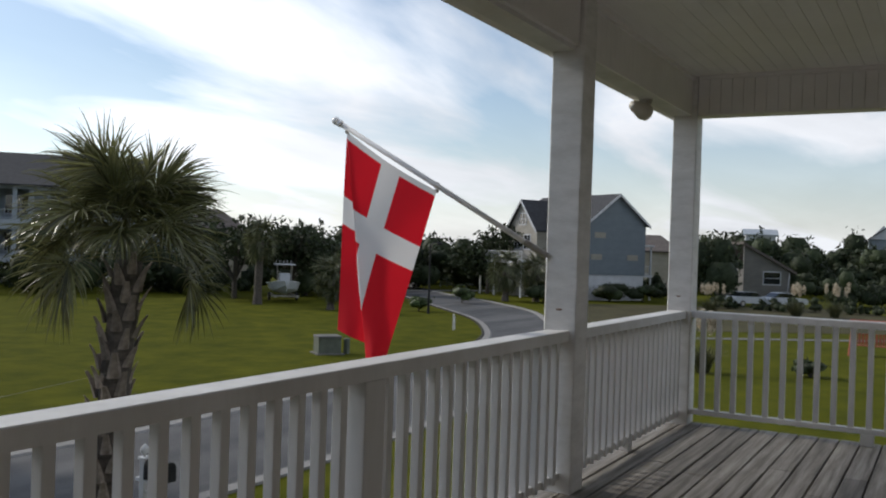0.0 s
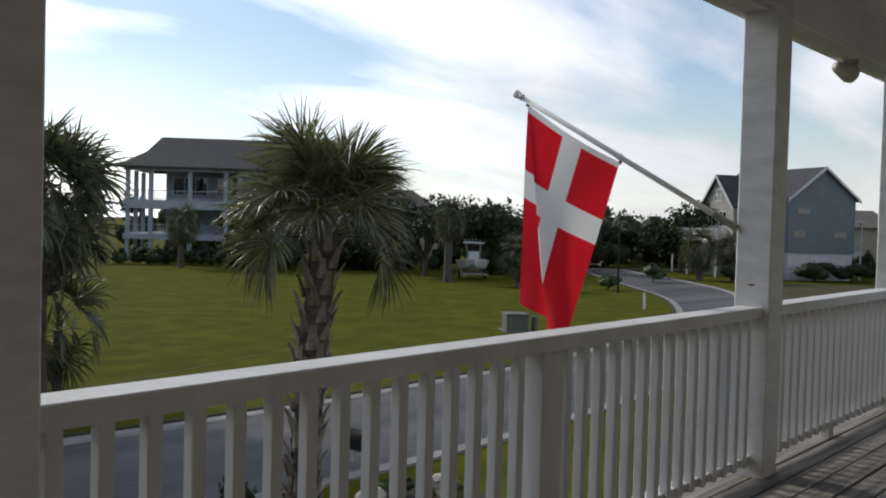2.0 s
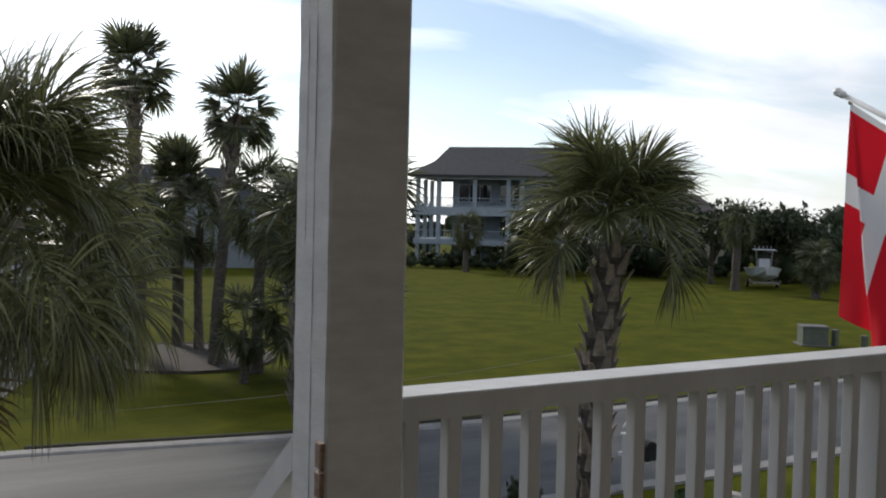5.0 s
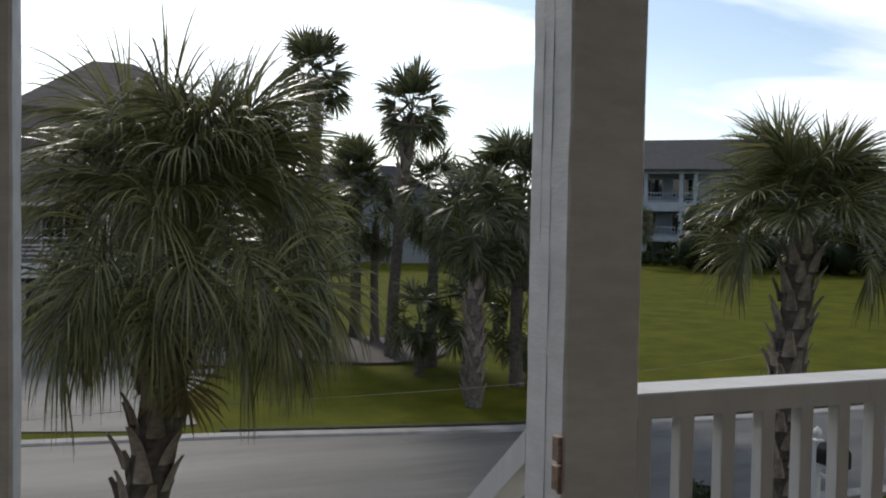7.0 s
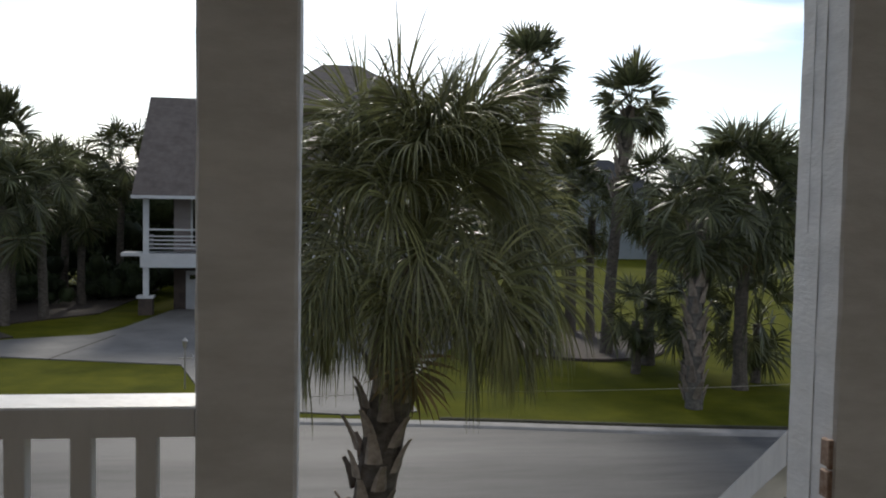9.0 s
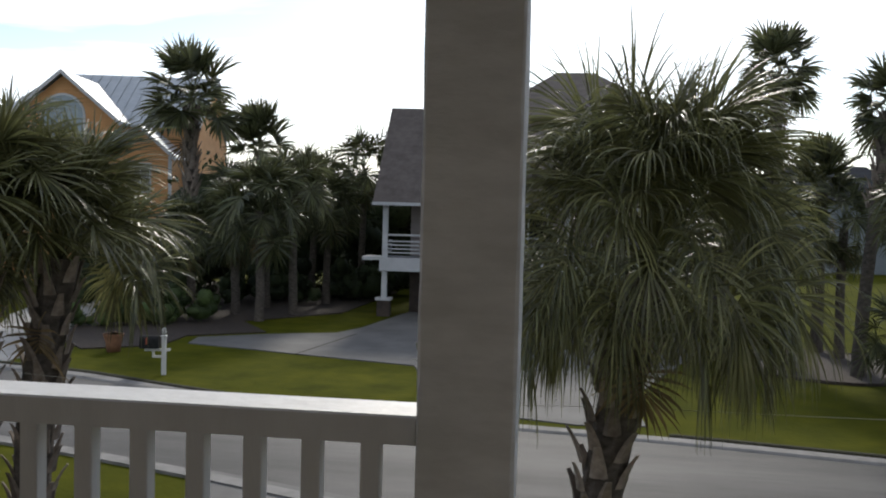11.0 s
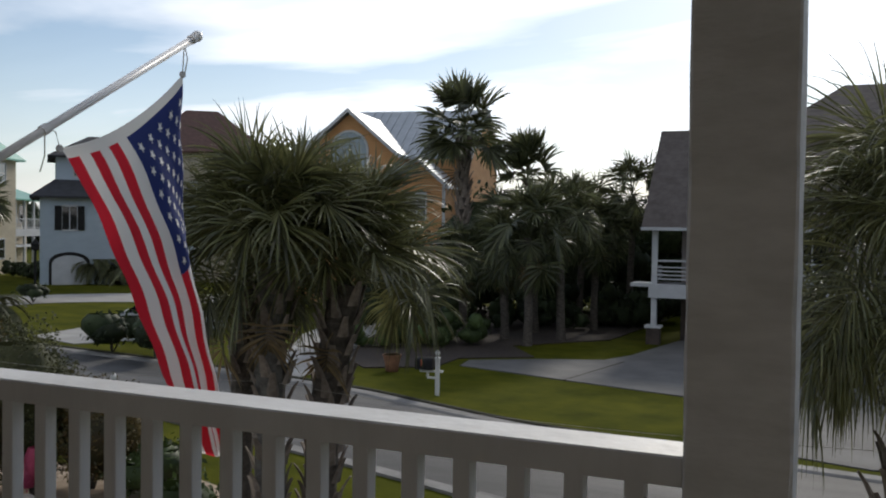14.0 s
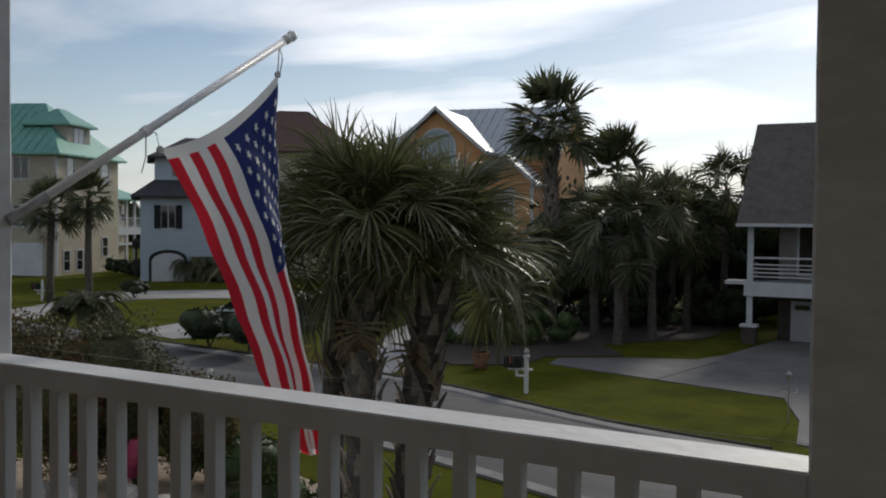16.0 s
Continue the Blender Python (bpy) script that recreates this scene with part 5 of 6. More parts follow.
for wx, wz in ((13.2, 4.1), (17.4, 4.1), (13.2, 0.7), (17.4, 0.7), (22.4, 2.6), (24.4, 2.6), (22.4, -0.6), (24.4, -0.6)):
    wall_window(wh, wx, wz, 1.3, 1.6, 0.4, 2, 2, frame_mat=M_TRIM_SHADE)
part("roof", join(slab([(-0.8, -0.9, 5.98), (21.2, -0.9, 5.98), (21.2, 2.2, 7.56), (1.4, 2.2, 7.56)]), slab([(1.4, 2.2, 7.56), (21.2, 2.2, 7.56), (21.2, 5.6, 9.35), (2.2, 5.6, 9.35)]), slab([(-0.8, 13, 5.98), (-0.8, -0.9, 5.98), (1.4, 2.2, 7.56), (1.4, 9.4, 7.56)]), slab([(1.4, 9.4, 7.56), (1.4, 2.2, 7.56), (2.2, 5.6, 9.35)]), slab([(21.2, 13, 5.98), (-0.8, 13, 5.98), (2.2, 5.6, 9.35), (21.2, 5.6, 9.35)])), M_R_DARK, wh)
gable_roof(wh, 20.5, 25.6, 0.4, 12, 4.5, 5.9, "x", M_R_DARK, 0.25)
part("lattice", join(*[box(20.6 + 0.45 * k, 20.8 + 0.45 * k, -0.2, -0.1, -3.3, -2.5) for k in range(14)], box(20.6, 27, -0.22, -0.1, -2.5, -2.38)), M_TRIM_SHADE, wh)

# blue-grey gabled house by the road
bh = thing("gabled_house", "tall blue-grey gabled house on a white base", "house", pose(85.9, 32.0, 0, 0, 0, -31.5))
BW = 7.6
part("wall", box(0, BW, 0, 13, -0.8, 4.6), M_W_BLUEGREY, bh)
part("gable", gable_wall(0, BW, 0.0, 4.6, 7.35), M_W_BLUEGREY, bh)
part("base", box(0.1, BW - 0.1, 0.1, 13, G, -0.8), M_TRIM, bh)
gable_roof(bh, 0, BW, 0, 13, 4.4, 7.5, "y", M_R_DARK, 0.35)
part("barge_board", join(slab([(-0.36, -0.40, 4.35), (-0.36, -0.34, 4.35), (BW / 2, -0.34, 7.51), (BW / 2, -0.40, 7.51)], 0.28), slab([(BW / 2, -0.40, 7.51), (BW / 2, -0.34, 7.51), (BW + 0.36, -0.34, 4.35), (BW + 0.36, -0.40, 4.35)], 0.28)), M_TRIM, bh)
for vx, vz in ((5.9, 1.0), (1.2, 1.0), (1.6, 3.2)):
    part("louvre", join(box(vx - 0.7, vx + 0.7, -0.04, 0.02, vz - 0.28, vz + 0.28), *[box(vx - 0.66, vx + 0.66, -0.07, -0.03, vz - 0.24 + 0.12 * k, vz - 0.17 + 0.12 * k) for k in range(4)]), M_W_TAN, bh, "grey louvred vent")
part("side_porch", join(box(BW, BW + 1.6, 0.6, 6, -1.0, -0.75), *[box(BW + 1.4, BW + 1.55, q, q + 0.15, G, 2.2) for q in (0.7, 3.2, 5.7)], box(BW, BW + 1.7, 0.5, 6.1, 2.2, 2.4)), M_TRIM, bh)
porch_rail(bh, BW, BW + 1.6, 0.7, -0.75)
# front wing with gables
part("front_wing_wall", box(-3.2, 0, 4.2, 9.4, G, 3.6), M_W_TAN, bh)
part("gable", prism([(4.2, 3.6), (9.4, 3.6), (6.8, 6.6)], -3.2, -3.0, "x"), M_W_TAN, bh)
gable_roof(bh, -3.2, 3.0, 4.2, 9.4, 3.5, 6.75, "x", M_R_DARK, 0.35)
part("barge_board", join(slab([(-3.62, 3.8, 3.4), (-3.56, 3.8, 3.4), (-3.56, 6.8, 6.77), (-3.62, 6.8, 6.77)], 0.3), slab([(-3.62, 6.8, 6.77), (-3.56, 6.8, 6.77), (-3.56, 9.8, 3.4), (-3.62, 9.8, 3.4)], 0.3)), M_TRIM, bh)
wall_window(bh, 6.8, 4.7, 1.2, 1.1, -3.2, side=1)
wall_window(bh, 5.9, 2.3, 1.1, 1.4, -3.2, side=1)
wall_window(bh, 7.7, 2.3, 1.1, 1.4, -3.2, side=1)
part("front_wing_wall", box(-1.6, 0, 0.9, 4.2, G, 3.6), M_TRIM, bh)
part("gable", prism([(0.9, 3.6), (4.2, 3.6), (2.55, 5.7)], -1.6, -1.4, "x"), M_TRIM, bh)
gable_roof(bh, -1.6, 2.0, 0.9, 4.2, 3.5, 5.8, "x", M_R_DARK, 0.3)
wall_window(bh, 2.5, 1.6, 1.2, 1.8, -1.6, side=1)
part("balcony", join(box(-5.4, -3.3, 3.6, 12, 0.1, 0.4), *[box(-5.3, -5.15, q, q + 0.15, G, 0.2) for q in (3.8, 6.2, 8.8, 11.6)]), M_TRIM, bh)
part("railing", join(box(-5.35, -5.27, 3.6, 12, 1.25, 1.33), *[box(-5.34, -5.29, 3.7 + 0.4 * k, 3.76 + 0.4 * k, 0.4, 1.3) for k in range(21)]), M_TRIM, bh)

# neighbour's house with the porch over the garage
nh = thing("neighbour_house", "mauve two-storey house with white porch over a garage", "house", pose(-7.55, 37.6, 0, 0, 0, 3.0))
part("wall", box(0.9, 12, 1.6, 9, -1.4, 1.45), M_W_MAUVE, nh)
part("garage_wall", box(0.9, 12, 1.6, 9, G, -1.4), M_BRICK, nh)
part("porch_floor", box(-0.2, 12, -0.2, 1.6, -1.48, -0.92), M_TRIM, nh)
part("ledge", box(-1.0, -0.2, 0.2, 1.4, -1.06, -0.92), M_TRIM, nh)
for px in (0.0, 3.8, 7.6):
    part("column", box(px - 0.11, px + 0.11, -0.05, 0.17, -0.92, 1.4), M_TRIM, nh)
    part("column", box(px - 0.11, px + 0.11, -0.05, 0.17, -2.7, -1.48), M_TRIM, nh)
    part("pier", box(px - 0.27, px + 0.27, -0.2, 0.32, G, -2.72), M_BRICK, nh)
    part("pier_cap", box(px - 0.33, px + 0.33, -0.26, 0.38, -2.72, -2.62), M_TRIM, nh)
rl = part("railing", box(-0.05, 12, -0.03, 0.12, 0.0, 0.07), M_TRIM, nh, "white horizontal porch rails")
for k in range(4):
    part("rail", box(-0.02, 12, 0.0, 0.08, -0.74 + 0.16 * k, -0.69 + 0.16 * k), M_TRIM, rl)
    part("rail", box(0.0, 0.08, 0.08, 1.6, -0.74 + 0.16 * k, -0.69 + 0.16 * k), M_TRIM, rl)
wall_window(nh, 2.2, 0.35, 1.05, 1.9, 1.6, 2, 1)
wall_window(nh, 6.0, 0.35, 1.6, 1.5, 1.6, 2, 2)
gd = part("garage_door", box(1.4, 4.6, 1.54, 1.6, G, -1.75), M_DOOR_G, nh, "grey panelled garage door")
for r in range(3):
    for c in range(4):
        part("panel", box(1.5 + 0.78 * c, 2.16 + 0.78 * c, 1.52, 1.545, -3.3 + 0.4 * r, -2.98 + 0.4 * r), M_DOOR_G, gd)
for c in range(4):
    part("pane", box(1.55 + 0.78 * c, 2.1 + 0.78 * c, 1.52, 1.545, -2.1, -1.9), M_GLASS, gd)
part("roof", join(slab([(-0.48, -0.5, 1.42), (12.6, -0.5, 1.42), (12.6, 4.6, 5.8), (-0.45, 4.6, 5.8)]), slab([(12.6, 9.6, 1.42), (-0.48, 9.6, 1.42), (-0.45, 4.6, 5.8), (12.6, 4.6, 5.8)]), slab([(-0.48, 9.6, 1.42), (-0.48, -0.5, 1.42), (-0.45, 4.6, 5.8)])), M_R_BROWN, nh)
part("gutter", box(-0.5, 12.6, -0.58, -0.48, 1.27, 1.4), M_TRIM, nh)
part("roof_vent", box(2.3, 2.9, 2.2, 3.0, 3.4, 4.3, 0.05), M_R_DARK, nh, "dark roof vent")
part("upper_wall", box(4.2, 12.5, 3.0, 12, 1.4, 5.4), M_W_MAUVE, nh)
gable_roof(nh, 4.2, 12.5, 3.0, 12, 5.3, 8.0, "x", M_R_BROWN, hip0=3.5, hip1=3.8)

# orange house with a pale metal roof
oh = thing("orange_house", "orange clapboard house with pale metal gabled roof", "house", pose(-31.94, 47.14, 0, 0, 0, 10))
OW, OE, OR = 11.0, 5.6, 8.9
part("wall", box(0, OW, 1.6, 11, G, OE), M_W_ORANGE, oh)
part("roof", join(slab([(-0.5, 1.1, OE - 0.1), (OW + 0.4, 1.1, OE - 0.1), (OW + 0.4, 6.3, OR), (1.4, 6.3, OR)]), slab([(OW + 0.4, 11.5, OE - 0.1), (-0.5, 11.5, OE - 0.1), (1.4, 6.3, OR), (OW + 0.4, 6.3, OR)]), slab([(-0.5, 11.5, OE - 0.1), (-0.5, 1.1, OE - 0.1), (1.4, 6.3, OR)])), M_R_METAL, oh)
part("gable", prism([(1.6, OE), (11.0, OE), (6.3, OR - 0.2)], OW - 0.2, OW, "x"), M_W_ORANGE, oh)
for k in range(14):
    part("roof_seam", slab([(3.0 + 0.6 * k, 1.10, OE - 0.04), (3.04 + 0.6 * k, 1.1, OE - 0.04), (3.04 + 0.6 * k, 6.3, OR + 0.06), (3.0 + 0.6 * k, 6.3, OR + 0.06)], 0.05), M_R_METAL, oh)
part("bay_wall", box(1.5, 7.1, -0.6, 2, G, OE), M_W_ORANGE, oh)
part("gable", gable_wall(1.5, 7.1, -0.6, OE, 7.95), M_W_ORANGE, oh)
gable_roof(oh, 1.5, 7.1, -0.6, 6.0, OE - 0.1, 8.2, "y", M_R_METAL, 0.4, name="bay_roof")
part("barge_board", join(slab([(1.08, -1.06, OE - 0.15), (1.08, -1.0, OE - 0.15), (4.3, -1.0, 8.22), (4.3, -1.06, 8.22)], 0.24), slab([(4.3, -1.06, 8.22), (4.3, -1.0, 8.22), (7.52, -1.0, OE - 0.15), (7.52, -1.06, OE - 0.15)], 0.24)), M_TRIM, oh)
arch = [(4.3 + 1.2 * math.cos(a), 5.75 + 1.2 * math.sin(a)) for a in np.linspace(0, math.pi, 17)] + [(3.1, 4.5), (5.5, 4.5)]
aw = part("arched_window", prism(arch, -0.68, -0.58, "y"), M_TRIM, oh, "arched window in the gable")
part("pane", prism([(4.3 + (q[0] - 4.3) * 0.9, 5.7 + (q[1] - 5.7) * 0.9) for q in arch], -0.70, -0.60, "y"), M_SKYGLASS, aw)
part("wing_wall", box(7.2, 10.4, -1.6, 2, G, 3.7), M_W_ORANGE, oh)
part("gable", gable_wall(7.2, 10.4, -1.6, 3.7, 5.05), M_W_ORANGE, oh)
gable_roof(oh, 7.2, 10.4, -1.6, 3.2, 3.6, 5.25, "y", M_R_METAL, 0.35, name="wing_roof")
part("barge_board", join(slab([(6.84, -2.02, 3.52), (6.84, -1.96, 3.52), (8.8, -1.96, 5.27), (8.8, -2.02, 5.27)], 0.2), slab([(8.8, -2.02, 5.27), (8.8, -1.96, 5.27), (10.76, -1.96, 3.52), (10.76, -2.02, 3.52)], 0.2)), M_TRIM, oh)
part("corner_board", box(10.3, 10.45, -1.66, -1.5, G, 3.6), M_TRIM, oh)
part("corner_board", box(OW - 0.1, OW + 0.05, 1.5, 1.66, G, OE - 0.1), M_TRIM, oh)
wall_window(oh, 8.8, 2.4, 1.0, 1.4, -1.6)
wall_window(oh, 4.3, 1.6, 2.0, 1.6, -0.6)

# cream house with a green metal roof
gh = thing("green_roofed_house", "cream three-storey house with green metal hip roof", "house", pose(-63.97, 48.6, 0, 0, 0, 111.6))
part("wall", box(0, 10.0, 0, 12, G, 6.7), M_W_CREAM, gh)
# thin sheet that paints the shaded side of the cream wall darker
part("side_wall_shade", box(-0.03, 0.0, 0, 12, G, 6.7), M_W_BEIGE_SHADE, gh)
gable_roof(gh, 0, 10.0, 0, 12, 6.6, 11.3, "y", M_R_GREEN, 0.6, hip0=4.6, hip1=4.0)
for k in range(15):
    part("roof_seam", slab([(-0.62, 0.2 + 0.8 * k, 6.66), (-0.62, 0.25 + 0.8 * k, 6.66), (-0.62 + 5.6 * min(1, 0.14 * k + 0.12), 0.25 + 0.8 * k, 6.66 + 4.7 * min(1, 0.14 * k + 0.12)), (-0.62 + 5.6 * min(1, 0.14 * k + 0.12), 0.2 + 0.8 * k, 6.66 + 4.7 * min(1, 0.14 * k + 0.12))], 0.05), M_R_GREEN, gh)
# dormer in the same shade-darkened cream
part("dormer", box(2.4, 6, 0.5, 3.9, 6.6, 9.3), M_W_BEIGE_SHADE, gh)
gable_roof(gh, 2.4, 6, 0.5, 3.9, 9.25, 10.7, "x", M_R_GREEN, 0.5, hip0=1.9, hip1=1.5, name="dormer_roof")
wall_window(gh, 4.2, 8.2, 1.5, 1.4, 0.5, 2, 1, M_SKYGLASS)
for wx, wz, ww in ((2.0, 5.5, 1.0), (7.6, 5.3, 1.2), (1.4, -2.2, 0.9), (3.4, -2.2, 0.9), (7.6, -1.2, 0.9), (5.2, 1.8, 1.0)):
    wall_window(gh, wx, wz, ww, 1.6, 0.0, 1, 2, M_SKYGLASS if wz > 0 else M_GLASS)
for wy, wz in ((3.1, 5.4), (7.2, 5.4), (3.1, 1.5), (7.2, 1.5)):
    wall_window(gh, wy, wz, 1.3, 1.7, -0.03, 2, 1, side=1)
part("garage_door", box(-0.08, -0.03, 1.2, 4.8, G, -0.7), M_TRIM, gh, "white garage door")
part("corner_board", box(-0.07, 0.12, -0.05, 0.12, G, 6.6), M_TRIM, gh)
part("porch_floor", join(box(10.0, 17, 1.0, 7, 0.15, 0.5), box(10.0, 17, 1.0, 7, -1.2, -1.0), box(10.0, 17, 1.0, 1.15, -0.2, 0.2)), M_TRIM, gh)
for cx in (10.2, 11.9, 13.6, 15.3, 16.8):
    part("column", box(cx - 0.1, cx + 0.1, 1.0, 1.2, G, 3.3), M_TRIM, gh)
porch_rail(gh, 10.1, 16.9, 1.05, 0.5, 0.3)
part("porch_wall", box(10.0, 17, 2.6, 7, G, 3.3), M_W_CREAM, gh)
for cx in (11.0, 12.8, 14.5, 16.0):
    wall_window(gh, cx, 1.9, 0.9, 1.5, 2.6, 1, 2)
gable_roof(gh, 10.0, 17, 1.0, 7, 3.25, 4.6, "x", M_R_GREEN, 0.4, hip1=2.0, name="porch_roof")

# pale blue house with dark roof
lh = thing("pale_blue_house", "pale blue house with dark hip roofs and black shutters", "house", pose(-54.0, 48.3, 0, 0, 0, 48))
part("wall", box(0, 11, 0, 10, G, 3.2), M_W_LIGHTBLUE, lh)
part("roof", join(slab([(-0.7, -0.7, 3.1), (11.7, -0.7, 3.1), (10, 2.0, 4.4), (1.0, 2.0, 4.4)]), slab([(-0.7, 10.7, 3.1), (-0.7, -0.7, 3.1), (1.0, 2.0, 4.4), (1.0, 8.5, 4.4)]), slab([(11.7, 10.7, 3.1), (-0.7, 10.7, 3.1), (1.0, 8.5, 4.4), (10, 8.5, 4.4)])), M_R_DARK, lh)
part("upper_wall", box(1.1, 9.8, 2.0, 8.5, 4.2, 6.3), M_W_LIGHTBLUE, lh)
gable_roof(lh, 1.1, 9.8, 2.0, 8.5, 6.2, 8.0, "x", M_R_DARK, 0.6, hip0=3, hip1=3)
wall_window(lh, 3.0, 5.3, 1.3, 1.2, 2.0)
wall_window(lh, 2.0, 1.5, 1.0, 1.7, 0.0, 2, 1)
for sx in (1.22, 2.78):
    part("shutter", box(sx - 0.24, sx + 0.24, -0.08, 0.01, 0.6, 2.4), M_BLACK, lh, "black window shutter")
arch2 = [(2.0 + 1.4 * math.cos(a), -1.75 + 0.75 * math.sin(a)) for a in np.linspace(0, math.pi, 13)] + [(0.6, G), (3.4, G)]
part("arch_trim", prism(arch2, -0.08, 0.01, "y"), M_BLACK, lh, "dark arched garage surround")
part("garage_door", prism([(2.0 + (q[0] - 2.0) * 0.86, G + (q[1] - G) * 0.9) for q in arch2], -0.12, 0.0, "y"), M_TRIM, lh, "white arched garage door")

# red-brown hip roof beyond the palms
rh = thing("red_roofed_house", "house with reddish brown hip roof behind palms", "house", pose(-50.5, 55, 0, 0, 0, 38))
part("wall", box(0, 9.2, 0, 10, G, 7.0), M_W_BEIGE_SHADE, rh)
gable_roof(rh, 0, 9.2, 0, 10, 6.9, 10.7, "x", M_R_RED, 0.6, hip0=3.6, hip1=4.2)
wall_window(rh, 4, 3.6, 1.4, 1.6, 0.0)
wall_window(rh, 7, 3.6, 1.4, 1.6, 0.0)

# far roofs and houses to the seaward side
f1 = thing("far_grey_house", "low grey beach house with sloping pale roof", "house", pose(110, 21.5, 0, 0, 0, -58))
part("wall", box(0, 5.6, 0, 9, G, 0.0), M_W_GREY, f1)
part("gable", prism([(0, 0.0), (5.6, 0.0), (0, 3.0)], 0, 0.2, "y"), M_W_GREY, f1)
part("roof", slab([(-0.3, -0.5, 3.3), (6.2, -0.5, -0.1), (6.2, 9.5, -0.1), (-0.3, 9.5, 3.3)], 0.3), M_R_BROWN, f1)
wall_window(f1, 3.4, -0.9, 2.0, 1.4, 0.0, 1, 2)
part("drain_pipe", tube([(5.5, -0.08, -0.2), (5.3, -0.08, -2.4)], 0.06, 6), M_TRIM, f1)
f2 = thing("dune_house", "grey gabled house among trees on a dune", "house", pose(146, 4.6, 0, 0, 0, -84))
part("wall", box(0, 9, 0, 9, G, 3.5), M_W_PALE, f2)
part("gable", gable_wall(0, 9, 0, 3.5, 6.4), M_W_PALE, f2)
gable_roof(f2, 0, 9, 0, 9, 3.4, 6.6, "y", M_R_DARK, 0.4)
part("gable", gable_wall(-6.2, -2.4, 2, 4.8, 6.8), M_TRIM, f2)
gable_roof(f2, -6.4, -0.5, 2, 8, 4.6, 6.9, "y", M_R_DARK, 0.3)
part("wing_wall", box(-6.2, 0, 2.2, 8, G, 4.8), M_W_PALE, f2)
wall_window(f2, 4.5, 4.4, 1.2, 1.4, 0.0, 2, 1)
wall_window(f2, -3, 2.6, 1.6, 1.4, 2.2, 2, 1)
f3 = thing("roof_cupola", "small white lookout on a far roof", "cupola", pose(152, 29.5, 0, 0, 0, -75))
part("wall", box(0, 4.6, 0, 4, G, 5.4), M_TRIM, f3)
gable_roof(f3, 0, 4.6, 0, 4, 5.3, 6.2, "x", M_R_METAL, 0.4)
f4 = thing("far_roof_house", "far house with brown hip roof among trees", "house", pose(73, 76, 0, 0, 0, -40))
part("wall", box(0, 9, 0, 8, G, 2.2), M_W_BEIGE_SHADE, f4)
gable_roof(f4, 0, 9, 0, 8, 2.1, 5.0, "x", M_R_BROWN, 0.5, hip0=3.8, hip1=3.8)
f5 = thing("far_roof_house", "far low house with dark roof beyond the palms", "house", pose(15, 78, 0, 0, 0, 0))
part("wall", box(0, 14, 0, 9, G, 2.6), M_W_PALE, f5)
gable_roof(f5, 0, 14, 0, 9, 2.5, 5.6, "x", M_R_DARK, 0.5, hip0=3.8, hip1=3.8)
f6 = thing("far_roof_house", "far house with reddish roof beside the blue house", "house", pose(112, 36, 0, 0, 0, -70))
part("wall", box(0, 6, 0, 8, G, 2.0), M_W_BEIGE_SHADE, f6)
gable_roof(f6, 0, 6, 0, 8, 1.9, 4.0, "x", M_R_BROWN, 0.5, hip0=2.4, hip1=2.4)

# ---- street things ----


def mailbox(x, y, rz, label, arm=True):
    ob = thing("mailbox", label, "mailbox", pose(x, y, G, 0, 0, rz))
    part("post", box(-0.055, 0.055, -0.055, 0.055, 0, 1.02, 0.006), M_WHITE, ob)
    part("post_cap", box(-0.08, 0.08, -0.08, 0.08, 1.02, 1.06, 0.01), M_WHITE, ob)
    part("finial", lathe([(0.03, 1.06), (0.025, 1.09), (0.06, 1.12), (0.075, 1.17), (0.06, 1.22), (0.02, 1.26), (0.004, 1.28)], 12), M_WHITE, ob, "white turned finial", smooth=True)
    part("arm", join(box(-0.50, 0.16, -0.045, 0.045, 0.64, 0.70, 0.006), box(-0.3, -0.25, -0.03, 0.03, 0.50, 0.64), box(-0.3, 0, -0.03, 0.03, 0.46, 0.51)), M_WHITE, ob)
    prof = [(-0.125 * math.cos(a), 0.92 + 0.125 * math.sin(a)) for a in np.linspace(0, math.pi, 9)]
    prof = [(-0.125, 0.71), *prof, (0.125, 0.71)]
    bx = part("box", prism(prof, -0.62, -0.12, "x"), M_BLACK, ob, "black metal letter box")
    part("flag", box(-0.45, -0.42, -0.14, -0.127, 0.82, 1.0), M_REDWOOD, bx)
    return ob


mailbox(10.9, 11.9, 90, "white mailbox post with black letter box by the kerb")
mailbox(-10.7, 23.15, 12, "white mailbox post with black letter box on the lawn")
mailbox(-15.5, 15.9, 20, "black letter box on a post by the street")
mailbox(-45.1, 33.3, 20, "far black letter box by a drive")

lantern = thing("lamp_post", "slim grey garden lamp post with cross arm beside the drive", "lamp post", pose(-3.8, 23.0, G) @ Matrix.Scale(0.58, 4))
part("pole", tube([(0, 0, 0), (0, 0, 1.75)], 0.03, 10), M_METAL, lantern)
part("arm", tube([(-0.28, 0, 1.3), (0.28, 0, 1.3)], 0.02, 8), M_METAL, lantern)
part("lantern_head", lathe([(0.05, 1.75), (0.09, 1.8), (0.12, 2.02), (0.15, 2.05), (0.04, 2.16), (0.01, 2.2)], 8), M_METAL, lantern)
part("scroll", tube([(0.28, 0, 1.3), (0.36, 0, 1.4), (0.30, 0, 1.5)], 0.015, 6), M_WHITE, lantern)

